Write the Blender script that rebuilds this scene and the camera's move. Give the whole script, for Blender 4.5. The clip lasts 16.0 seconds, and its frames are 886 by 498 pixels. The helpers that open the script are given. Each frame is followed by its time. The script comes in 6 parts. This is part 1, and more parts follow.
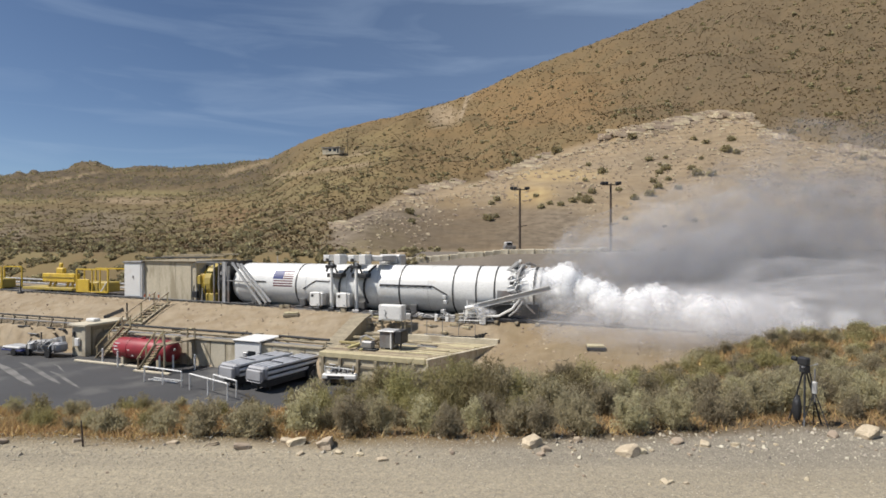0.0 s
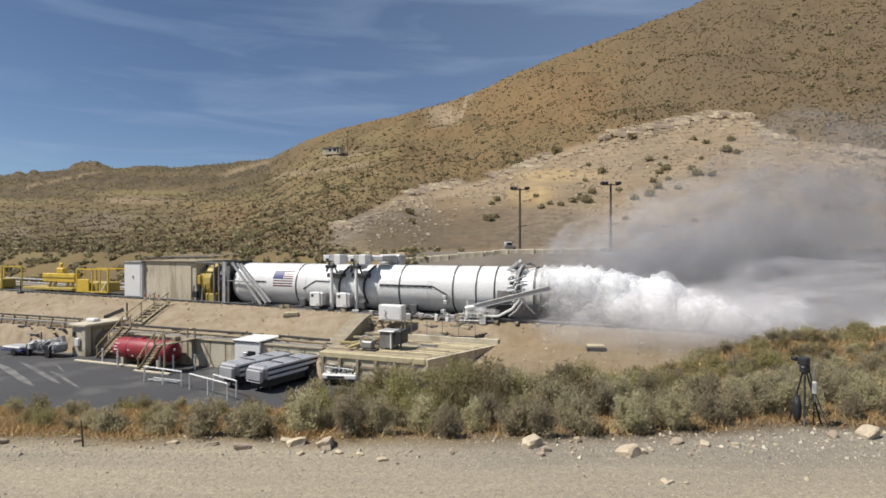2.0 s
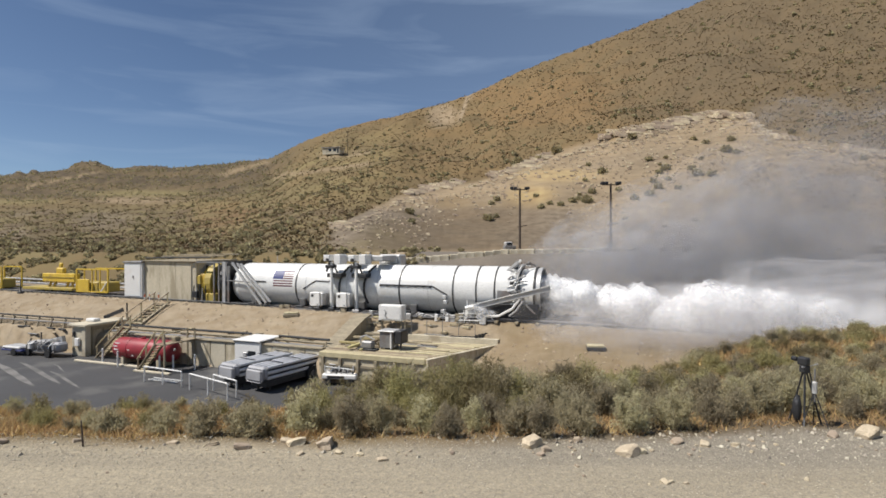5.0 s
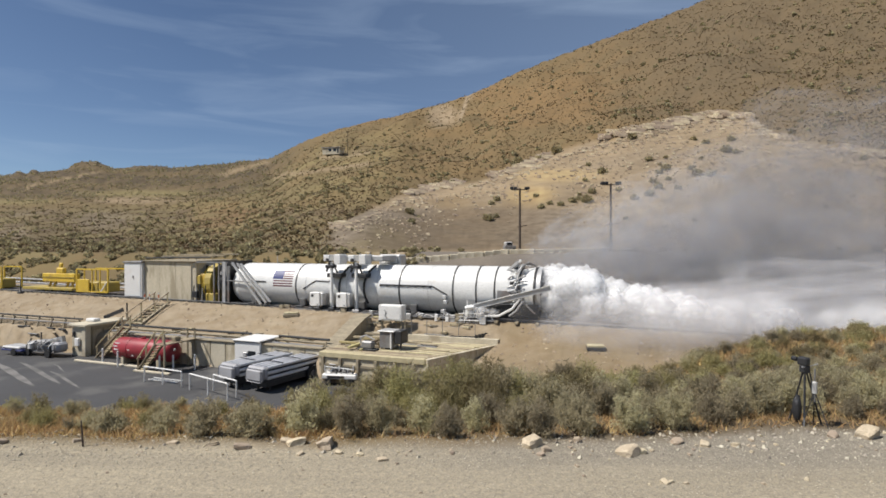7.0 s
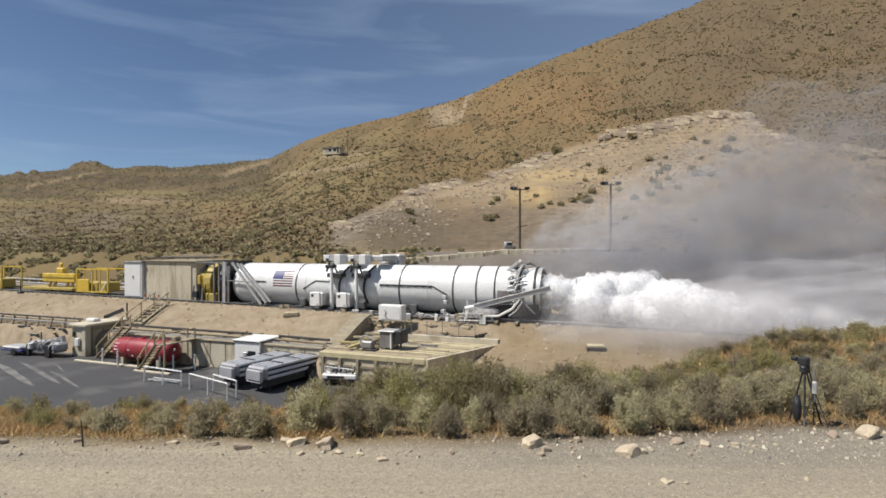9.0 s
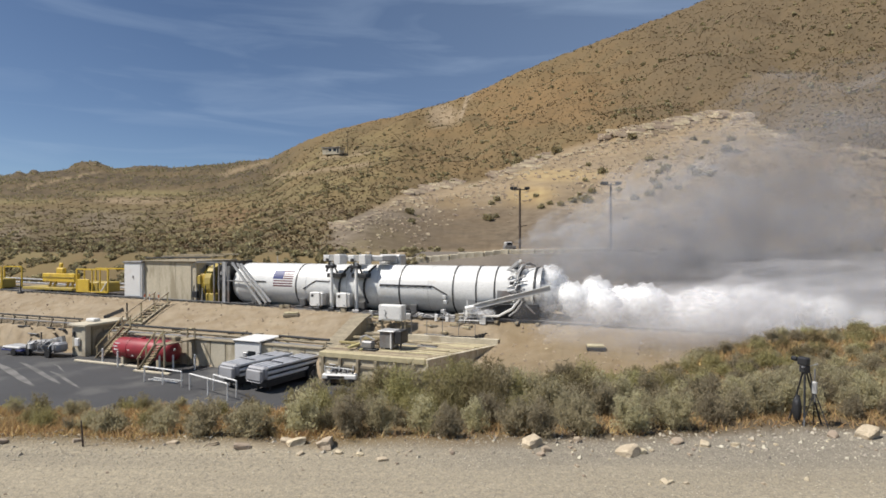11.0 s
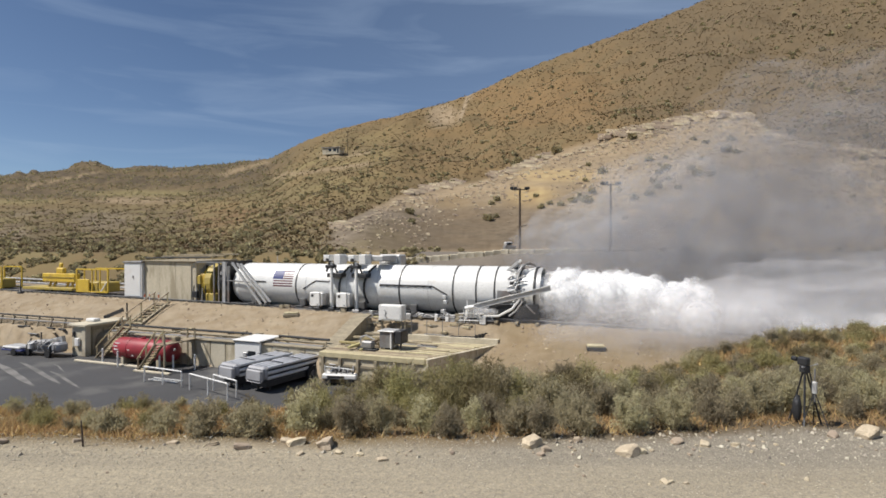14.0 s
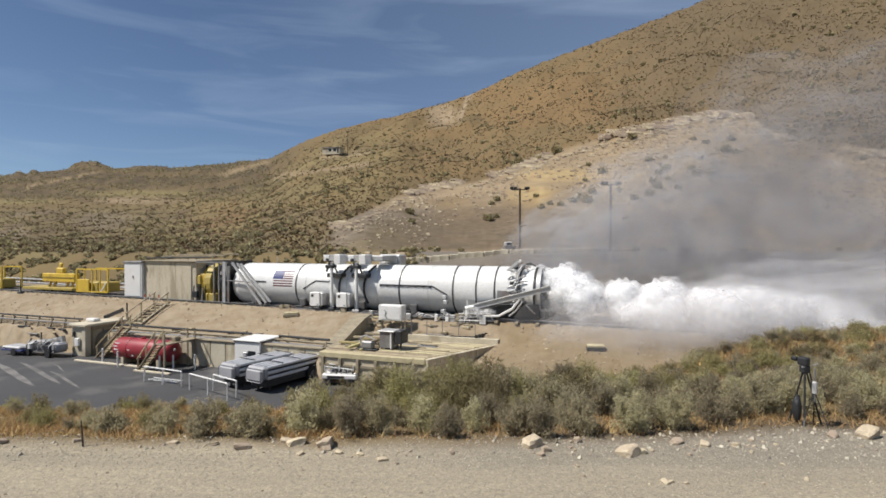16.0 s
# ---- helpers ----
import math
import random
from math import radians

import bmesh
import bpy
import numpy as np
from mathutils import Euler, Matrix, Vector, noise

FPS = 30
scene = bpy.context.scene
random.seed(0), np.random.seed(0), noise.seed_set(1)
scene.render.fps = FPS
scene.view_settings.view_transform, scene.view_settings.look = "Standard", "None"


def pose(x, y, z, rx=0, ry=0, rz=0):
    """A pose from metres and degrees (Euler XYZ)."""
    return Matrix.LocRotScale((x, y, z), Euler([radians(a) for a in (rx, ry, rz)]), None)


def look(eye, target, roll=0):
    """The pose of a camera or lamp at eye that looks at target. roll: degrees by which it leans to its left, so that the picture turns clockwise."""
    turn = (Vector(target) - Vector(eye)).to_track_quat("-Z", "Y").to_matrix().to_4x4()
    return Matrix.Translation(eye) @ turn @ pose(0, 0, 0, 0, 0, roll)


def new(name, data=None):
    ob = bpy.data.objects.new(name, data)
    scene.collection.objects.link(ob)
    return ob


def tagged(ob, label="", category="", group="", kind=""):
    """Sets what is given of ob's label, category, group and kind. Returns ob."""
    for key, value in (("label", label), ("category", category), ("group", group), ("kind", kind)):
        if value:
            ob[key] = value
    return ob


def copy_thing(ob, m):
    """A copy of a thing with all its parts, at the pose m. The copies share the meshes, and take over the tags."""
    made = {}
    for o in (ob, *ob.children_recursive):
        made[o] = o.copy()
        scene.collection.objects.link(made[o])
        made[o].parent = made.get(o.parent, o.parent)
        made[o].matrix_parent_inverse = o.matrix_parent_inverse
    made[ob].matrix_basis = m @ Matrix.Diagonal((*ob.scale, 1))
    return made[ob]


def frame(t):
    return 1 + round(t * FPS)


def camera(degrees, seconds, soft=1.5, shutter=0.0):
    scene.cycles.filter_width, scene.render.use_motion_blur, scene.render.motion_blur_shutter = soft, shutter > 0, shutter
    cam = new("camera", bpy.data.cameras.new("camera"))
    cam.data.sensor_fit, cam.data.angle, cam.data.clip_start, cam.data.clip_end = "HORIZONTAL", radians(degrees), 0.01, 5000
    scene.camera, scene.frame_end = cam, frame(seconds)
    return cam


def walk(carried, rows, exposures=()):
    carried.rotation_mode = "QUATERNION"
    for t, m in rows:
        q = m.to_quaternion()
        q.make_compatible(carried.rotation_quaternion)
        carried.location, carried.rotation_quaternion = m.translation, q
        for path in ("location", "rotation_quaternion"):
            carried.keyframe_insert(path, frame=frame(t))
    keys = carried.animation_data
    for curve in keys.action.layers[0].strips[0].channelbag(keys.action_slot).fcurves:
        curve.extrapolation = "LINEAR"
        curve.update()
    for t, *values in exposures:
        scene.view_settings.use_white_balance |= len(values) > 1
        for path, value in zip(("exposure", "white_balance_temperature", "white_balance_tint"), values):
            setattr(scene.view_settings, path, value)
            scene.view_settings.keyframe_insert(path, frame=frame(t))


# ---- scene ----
SECONDS = 16.0
EYE = (0.0, 0.0, 5.85)
cam = camera(79.06, SECONDS, soft=1.7)
AIM = look(EYE, (0.0, 100.0, 5.85 - 0.74))
walk(cam, [(0.0, AIM), (SECONDS, AIM)])

# ---- world, sun, exposure ----
SUN_ELEVATION = radians(55)
SUN_FROM = Vector((-0.965, -0.26, 0.0)).normalized()      # the sun stands high, over the far end of the bed
SUN_DIR = Vector((SUN_FROM.x * math.cos(SUN_ELEVATION), SUN_FROM.y * math.cos(SUN_ELEVATION), math.sin(SUN_ELEVATION)))
world = bpy.data.worlds.new("sky")
scene.world = world
world.use_nodes = True
wt = world.node_tree
wt.nodes.clear()
w_out = wt.nodes.new("ShaderNodeOutputWorld")
w_bg = wt.nodes.new("ShaderNodeBackground")
w_sky = wt.nodes.new("ShaderNodeTexSky")
w_sky.sky_type = "NISHITA"
w_sky.sun_disc = False
w_sky.sun_elevation = SUN_ELEVATION
w_sky.sun_rotation = math.atan2(SUN_FROM.x, SUN_FROM.y)
w_sky.altitude = 1500
w_sky.air_density = 0.85
w_sky.dust_density = 0.7
w_sky.ozone_density = 2.5
# thin streaks of cirrus
w_co = wt.nodes.new("ShaderNodeTexCoord")
w_map = wt.nodes.new("ShaderNodeMapping")
w_map.inputs["Rotation"].default_value = (0, radians(8), radians(4))
w_map.inputs["Scale"].default_value = (1.6, 1.6, 11.0)
w_ns = wt.nodes.new("ShaderNodeTexNoise")
w_ns.inputs["Scale"].default_value = 2.2
w_ns.inputs["Detail"].default_value = 6
w_ns.inputs["Distortion"].default_value = 0.7
w_rp = wt.nodes.new("ShaderNodeValToRGB")
w_rp.color_ramp.elements[0].position = 0.47
w_rp.color_ramp.elements[0].color = (0, 0, 0, 1)
w_rp.color_ramp.elements[1].position = 0.8
w_rp.color_ramp.elements[1].color = (0.28, 0.28, 0.28, 1)
w_mix = wt.nodes.new("ShaderNodeMixRGB")
w_mix.inputs["Color2"].default_value = (5.0, 6.3, 8.2, 1)
wt.links.new(w_co.outputs["Generated"], w_map.inputs["Vector"])
wt.links.new(w_map.outputs["Vector"], w_ns.inputs["Vector"])
wt.links.new(w_ns.outputs["Fac"], w_rp.inputs["Fac"])
# a faint milky veil, thicker towards the hill
w_sep = wt.nodes.new("ShaderNodeSeparateXYZ")
w_veil = wt.nodes.new("ShaderNodeMapRange")
for w_key, w_value in (("From Min", -0.55), ("From Max", 0.35), ("To Min", -0.04), ("To Max", 0.2)):
    w_veil.inputs[w_key].default_value = w_value
w_add = wt.nodes.new("ShaderNodeMath")
w_add.operation = "ADD"
wt.links.new(w_co.outputs["Generated"], w_sep.inputs["Vector"])
wt.links.new(w_sep.outputs["X"], w_veil.inputs["Value"])
wt.links.new(w_veil.outputs["Result"], w_add.inputs[0])
wt.links.new(w_rp.outputs["Color"], w_add.inputs[1])
wt.links.new(w_add.outputs["Value"], w_mix.inputs["Fac"])
wt.links.new(w_sky.outputs["Color"], w_mix.inputs["Color1"])
wt.links.new(w_mix.outputs["Color"], w_bg.inputs["Color"])
w_bg.inputs["Strength"].default_value = 0.062
wt.links.new(w_bg.outputs["Background"], w_out.inputs["Surface"])

sun = new("sun", bpy.data.lights.new("sun", "SUN"))
sun.data.energy = 4.3
sun.data.angle = radians(0.53)
sun.data.color = (1.0, 0.955, 0.895)
sun.matrix_world = look(SUN_DIR * 200, (0, 0, 0))
scene.view_settings.exposure = 0.48
scene.cycles.transparent_max_bounces = 96


# ---- materials ----
def material(name, colour, colour2=None, scale=3.0, fine=40.0, rough=0.8, metal=0.0, bump=0.2, stain=None, stain_at=0.62,
             stain_scale=0.6, stretch=(1, 1, 1), random_by=None, translucent=0.0, grain=0.55):
    """Two scales of mottling, an optional stain, and a fine bump."""
    m = bpy.data.materials.new(name)
    m.use_nodes = True
    t = m.node_tree
    b = t.nodes["Principled BSDF"]
    b.inputs["Roughness"].default_value, b.inputs["Metallic"].default_value = rough, metal
    co, mp = t.nodes.new("ShaderNodeTexCoord"), t.nodes.new("ShaderNodeMapping")
    mp.inputs["Scale"].default_value = stretch
    t.links.new(co.outputs["Object"], mp.inputs["Vector"])

    def ns(s, detail=4):
        n = t.nodes.new("ShaderNodeTexNoise")
        n.inputs["Scale"].default_value, n.inputs["Detail"].default_value = s, detail
        t.links.new(mp.outputs["Vector"], n.inputs["Vector"])
        return n

    def mixed(fac, a, c, amount=None):
        x = t.nodes.new("ShaderNodeMixRGB")
        if amount:
            x.blend_type = amount
        for socket, v in (("Fac", fac), ("Color1", a), ("Color2", c)):
            if isinstance(v, bpy.types.NodeSocket):
                t.links.new(v, x.inputs[socket])
            else:
                x.inputs[socket].default_value = v if socket == "Fac" else (*v, 1)
        return x.outputs["Color"]

    def ramp(v, lo, hi):
        r = t.nodes.new("ShaderNodeMapRange")
        r.inputs["From Min"].default_value, r.inputs["From Max"].default_value = lo, hi
        t.links.new(v, r.inputs["Value"])
        return r.outputs["Result"]

    c2 = colour2 or tuple(0.72 * v for v in colour)
    big, small = ns(scale), ns(fine, 3)
    col = mixed(ramp(big.outputs["Fac"], 0.35, 0.65), colour, c2)
    col = mixed(ramp(small.outputs["Fac"], 0.3, 0.75), col, mixed(0.5, col, tuple(grain * v for v in c2)))
    if stain:
        sn = ns(stain_scale, 6)
        col = mixed(ramp(sn.outputs["Fac"], stain_at - 0.06, stain_at + 0.06), col, stain)
    if random_by:
        info = t.nodes.new("ShaderNodeObjectInfo") if random_by == "object" else t.nodes.new("ShaderNodeNewGeometry")
        out = info.outputs["Random" if random_by == "object" else "Random Per Island"]
        h = t.nodes.new("ShaderNodeHueSaturation")
        t.links.new(col, h.inputs["Color"])
        t.links.new(ramp(out, -1.2, 1.4), h.inputs["Value"])
        h.inputs["Value"].default_value = 1
        r2 = t.nodes.new("ShaderNodeMapRange")
        r2.inputs["To Min"].default_value, r2.inputs["To Max"].default_value = 0.65, 1.35
        t.links.new(out, r2.inputs["Value"])
        t.links.new(r2.outputs["Result"], h.inputs["Value"])
        r3 = t.nodes.new("ShaderNodeMapRange")
        r3.inputs["To Min"].default_value, r3.inputs["To Max"].default_value = 0.482, 0.515
        t.links.new(out, r3.inputs["Value"])
        t.links.new(r3.outputs["Result"], h.inputs["Hue"])
        col = h.outputs["Color"]
    t.links.new(col, b.inputs["Base Color"])
    if bump:
        bp = t.nodes.new("ShaderNodeBump")
        bp.inputs["Strength"].default_value, bp.inputs["Distance"].default_value = bump, 0.03
        t.links.new(small.outputs["Fac"], bp.inputs["Height"])
        t.links.new(bp.outputs["Normal"], b.inputs["Normal"])
    if translucent:
        tr, mx = t.nodes.new("ShaderNodeBsdfTranslucent"), t.nodes.new("ShaderNodeMixShader")
        t.links.new(col, tr.inputs["Color"])
        mx.inputs["Fac"].default_value = translucent
        t.links.new(b.outputs["BSDF"], mx.inputs[1])
        t.links.new(tr.outputs["BSDF"], mx.inputs[2])
        t.links.new(mx.outputs["Shader"], t.nodes["Material Output"].inputs["Surface"])
    return m


WHITE = material("white_paint", (0.8, 0.79, 0.76), (0.74, 0.73, 0.7), 0.8, 12, 0.45, bump=0.03, stain=(0.6, 0.56, 0.5), stain_at=0.72)
MOTOR = material("motor_white", (0.76, 0.755, 0.73), (0.69, 0.685, 0.66), 0.5, 8, 0.38, bump=0.03, stain=(0.56, 0.525, 0.47), stain_at=0.7, stretch=(1, 2, 2))
DARK = material("dark_band", (0.05, 0.047, 0.045), rough=0.6, bump=0.05)
STEEL = material("grey_steel", (0.3, 0.3, 0.3), (0.22, 0.21, 0.2), 2, 20, 0.5, 0.3, 0.08, stain=(0.2, 0.13, 0.09))
LIGHT_STEEL = material("light_steel", (0.55, 0.55, 0.54), (0.45, 0.44, 0.43), 2, 20, 0.45, 0.3, 0.06)
BLACK = material("black_steel", (0.03, 0.03, 0.032), rough=0.55, bump=0.06)
YELLOW = material("yellow_paint", (0.72, 0.5, 0.05), (0.6, 0.4, 0.05), 1.5, 18, 0.5, bump=0.05, stain=(0.3, 0.2, 0.09), stain_at=0.66)
DARK_YELLOW = material("worn_and_shadow_yellow", (0.5, 0.37, 0.06), (0.36, 0.27, 0.07), 1.5, 18, 0.55, bump=0.05)
RED = material("red_paint", (0.34, 0.03, 0.04), (0.26, 0.026, 0.034), 1.5, 16, 0.45, bump=0.04, stain=(0.5, 0.3, 0.27), stain_at=0.74, stain_scale=1.5)
CONCRETE = material("concrete", (0.62, 0.55, 0.41), (0.5, 0.44, 0.325), 0.7, 14, 0.9, bump=0.15, stain=(0.34, 0.29, 0.2), stain_at=0.56, stain_scale=0.9, stretch=(1.6, 1.6, 0.45))
PALE_CONCRETE = material("pale_concrete", (0.6, 0.54, 0.415), (0.5, 0.445, 0.335), 0.8, 14, 0.9, bump=0.15, stain=(0.33, 0.28, 0.2))
WOOD = material("weathered_wood", (0.34, 0.29, 0.2), (0.25, 0.21, 0.145), 2, 30, 0.85, bump=0.2, stretch=(1, 1, 0.25))
PLANK = material("plank", (0.45, 0.38, 0.24), (0.36, 0.3, 0.19), 2, 30, 0.85, bump=0.2, random_by="object")
ASPHALT = material("asphalt", (0.062, 0.061, 0.063), (0.05, 0.049, 0.05), 0.25, 25, 0.9, bump=0.2, stain=(0.09, 0.087, 0.083), stain_at=0.6, stain_scale=0.3)
TUBE = material("galvanised_tube", (0.7, 0.7, 0.71), (0.6, 0.6, 0.61), 1.2, 20, 0.5, 0.0, 0.05)
HOOD = material("grey_hood", (0.36, 0.36, 0.375), (0.29, 0.29, 0.3), 1.2, 20, 0.5, 0.0, 0.05)
TYRE = material("tyre_rubber", (0.02, 0.02, 0.021), rough=0.85, bump=0.1)
GLASS = material("dark_glass", (0.02, 0.025, 0.03), rough=0.1, bump=0)
BLUE = material("blue_paint", (0.03, 0.042, 0.17), (0.025, 0.035, 0.13), rough=0.5, bump=0.02)
FLAG_RED = material("flag_red", (0.14, 0.03, 0.036), rough=0.5, bump=0.02)
POLE_WOOD = material("pole_wood", (0.09, 0.065, 0.05), (0.06, 0.045, 0.035), 2, 30, 0.9)
ROCK = material("sandstone", (0.52, 0.43, 0.31), (0.41, 0.33, 0.23), 2.5, 14, 0.9, bump=0.5, random_by="object")
LEDGE = material("ledge_rock", (0.4, 0.32, 0.22), (0.28, 0.22, 0.15), 0.3, 4, 0.9, bump=0.5, random_by="island")
SAGE = material("sage_leaf", (0.44, 0.385, 0.245), (0.34, 0.3, 0.19), 1.5, 9, 0.9, bump=0, random_by="object", translucent=0.55, grain=0.9)
SAGE_GREEN = material("green_sage_leaf", (0.36, 0.31, 0.155), (0.27, 0.24, 0.115), 1.5, 9, 0.9, bump=0, random_by="object", translucent=0.55, grain=0.9)
STRAW = material("dry_grass", (0.55, 0.365, 0.16), (0.45, 0.305, 0.145), 0.5, 6, 0.9, bump=0, random_by="island", translucent=0.3)
TWIG = material("twig", (0.12, 0.095, 0.07), rough=0.9, bump=0)
HILL_BUSH = material("hill_bush", (0.38, 0.325, 0.185), (0.3, 0.26, 0.145), 0.1, 2, 0.95, bump=0, random_by="island", translucent=0.4, grain=0.8)
GRAVEL = material("gravel_stone", (0.46, 0.41, 0.33), (0.36, 0.32, 0.25), 3, 20, 0.9, bump=0, random_by="island")
HILL_GRASS = material("hill_grass_tuft", (0.2, 0.138, 0.065), (0.16, 0.115, 0.057), 0.05, 2, 0.95, bump=0, random_by="island")


def vapour(name, colour, cover, vary, scale, through_light=0.35, rim=None, thins=None):
    """Thin vapour: a diffuse veil with see-through gaps that follow a noise; it may thin out towards the rim of each
    body, and along the bed as it mixes with the air."""
    m = bpy.data.materials.new(name)
    m.use_nodes = True
    t = m.node_tree
    t.nodes.remove(t.nodes["Principled BSDF"])
    d, tr, mx, cl, mo = (t.nodes.new("ShaderNode" + k) for k in ("BsdfDiffuse", "BsdfTranslucent", "MixShader", "BsdfTransparent", "MixShader"))
    d.inputs["Color"].default_value = tr.inputs["Color"].default_value = (*colour, 1)
    mx.inputs["Fac"].default_value = through_light
    t.links.new(d.outputs["BSDF"], mx.inputs[1])
    t.links.new(tr.outputs["BSDF"], mx.inputs[2])

    def span(v, a, b, c, e):
        r = t.nodes.new("ShaderNodeMapRange")
        for k, x in (("From Min", a), ("From Max", b), ("To Min", c), ("To Max", e)):
            r.inputs[k].default_value = x
        t.links.new(v, r.inputs["Value"])
        return r.outputs["Result"]

    def vector(kind, v, w):
        x = t.nodes.new("ShaderNodeVectorMath")
        x.operation = kind
        t.links.new(v, x.inputs[0])
        if w:
            x.inputs[1].default_value = w
        return x.outputs["Value" if kind in ("LENGTH", "DOT_PRODUCT") else "Vector"]

    def times(a, b):
        x = t.nodes.new("ShaderNodeMath")
        x.operation = "MULTIPLY"
        t.links.new(a, x.inputs[0])
        t.links.new(b, x.inputs[1])
        return x.outputs["Value"]

    co, n = t.nodes.new("ShaderNodeTexCoord"), t.nodes.new("ShaderNodeTexNoise")
    n.inputs["Scale"].default_value, n.inputs["Detail"].default_value = scale, 5
    t.links.new(co.outputs["Object"], n.inputs["Vector"])
    fac = span(n.outputs["Fac"], 0.3, 0.7, cover * (1 - vary), min(1.0, cover * (1 + vary)))
    if rim:
        middle = vector("SUBTRACT", co.outputs["Generated"], (0.5, 0.5, 0.5))
        fac = times(fac, span(vector("LENGTH", middle, None), rim[0], rim[1], 1.0, rim[2]))
    if thins:
        geo = t.nodes.new("ShaderNodeNewGeometry")
        along = vector("DOT_PRODUCT", geo.outputs["Position"], (math.cos(radians(20)), -math.sin(radians(20)), 0))
        fac = times(fac, span(along, thins[0] - 11.82, thins[1] - 11.82, 1.0, thins[2]))
    t.links.new(fac, mo.inputs["Fac"])
    t.links.new(cl.outputs["BSDF"], mo.inputs[1])
    t.links.new(mx.outputs["Shader"], mo.inputs[2])
    t.links.new(mo.outputs["Shader"], t.nodes["Material Output"].inputs["Surface"])
    return m


STEAM = vapour("white_steam", (0.99, 0.99, 0.99), 0.78, 0.6, 1.4, 0.45, rim=(0.28, 0.5, 0.28), thins=(13.5, 26.0, 0.05))
WISP = vapour("steam_wisp", (0.97, 0.97, 0.97), 0.2, 0.9, 2.5, 0.45, rim=(0.12, 0.48, 0.1))
MIST = vapour("pale_mist", (0.86, 0.845, 0.85), 0.038, 0.9, 0.35, 0.45)
HAZE_VEIL = vapour("thin_smoke", (0.46, 0.46, 0.48), 0.026, 0.95, 0.24, 0.5)
SMOKE = vapour("grey_smoke", (0.6, 0.605, 0.63), 0.036, 0.95, 0.3, 0.5)


def ground_material():
    """Soil that follows four painted masks: bare cut bank, gravel road, dry grass, stony slope."""
    m = bpy.data.materials.new("ground_soil")
    m.use_nodes = True
    t = m.node_tree
    b = t.nodes["Principled BSDF"]
    b.inputs["Roughness"].default_value = 0.95
    b.inputs["Specular IOR Level"].default_value = 0.1
    co = t.nodes.new("ShaderNodeTexCoord")
    at = t.nodes.new("ShaderNodeAttribute")
    at.attribute_name = "soil"
    sep = t.nodes.new("ShaderNodeSeparateColor")
    t.links.new(at.outputs["Color"], sep.inputs["Color"])

    def ns(s, detail=5, stretch=None):
        n = t.nodes.new("ShaderNodeTexNoise")
        n.inputs["Scale"].default_value, n.inputs["Detail"].default_value = s, detail
        v = co.outputs["Object"]
        if stretch:
            mp = t.nodes.new("ShaderNodeMapping")
            mp.inputs["Scale"].default_value = stretch
            t.links.new(v, mp.inputs["Vector"])
            v = mp.outputs["Vector"]
        t.links.new(v, n.inputs["Vector"])
        r = t.nodes.new("ShaderNodeMapRange")
        r.inputs["From Min"].default_value, r.inputs["From Max"].default_value = 0.34, 0.68
        t.links.new(n.outputs["Fac"], r.inputs["Value"])
        return r.outputs["Result"]

    def mix(fac, a, c):
        x = t.nodes.new("ShaderNodeMixRGB")
        for socket, v in (("Fac", fac), ("Color1", a), ("Color2", c)):
            if isinstance(v, bpy.types.NodeSocket):
                t.links.new(v, x.inputs[socket])
            else:
                x.inputs[socket].default_value = v if socket == "Fac" else (*v, 1)
        return x.outputs["Color"]

    tint = t.nodes.new("ShaderNodeAttribute")
    tint.attribute_name = "tint"
    tin = t.nodes.new("ShaderNodeSeparateColor")
    t.links.new(tint.outputs["Color"], tin.inputs["Color"])
    hill = mix(ns(0.03), (0.175, 0.119, 0.059), (0.138, 0.1, 0.054))
    hill = mix(ns(0.35), hill, mix(0.55, hill, (0.12, 0.1, 0.052)))
    # a darker, browner tone over the shoulder of the hill
    hill = mix(tin.outputs["Green"], hill, mix(ns(0.2, 6), (0.125, 0.092, 0.056), (0.1, 0.077, 0.05)))
    hill = mix(tin.outputs["Red"], hill, mix(ns(0.25, 6), (0.225, 0.135, 0.06), (0.165, 0.106, 0.054)))
    bare = mix(ns(0.08, 6, (1, 1, 3)), (0.255, 0.19, 0.115), (0.175, 0.13, 0.08))
    bare = mix(ns(0.7, 6), bare, mix(0.55, bare, (0.2, 0.155, 0.11)))
    bare = mix(ns(0.22, 7, (1, 1, 4)), bare, mix(0.4, bare, (0.37, 0.295, 0.195)))
    road = mix(ns(0.7, 5, (0.12, 2.0, 1)), (0.4, 0.335, 0.225), (0.23, 0.193, 0.132))
    # coarser grey gravel on one half of the road
    road = mix(tin.outputs["Green"], road, mix(ns(4, 6), (0.245, 0.212, 0.163), (0.135, 0.117, 0.09)))
    road = mix(ns(9, 4), road, mix(0.6, road, (0.15, 0.13, 0.1)))
    road = mix(ns(30, 4), road, mix(0.7, road, (0.1, 0.088, 0.07)))
    road = mix(ns(70, 3), road, mix(0.35, road, (0.55, 0.5, 0.4)))
    pad = mix(ns(0.2), (0.285, 0.222, 0.142), (0.225, 0.172, 0.11))
    pad = mix(ns(2.5, 5), pad, mix(0.6, pad, (0.2, 0.155, 0.105)))
    pad = mix(ns(0.9, 7, (1, 1, 2)), pad, mix(0.45, pad, (0.38, 0.325, 0.245)))
    scree = mix(ns(0.6, 8), (0.215, 0.175, 0.128), (0.115, 0.092, 0.068))
    bare = mix(tin.outputs["Green"], bare, scree)
    bare = mix(tin.outputs["Blue"], bare, mix(ns(0.3, 6), (0.42, 0.32, 0.16), (0.3, 0.21, 0.11)))
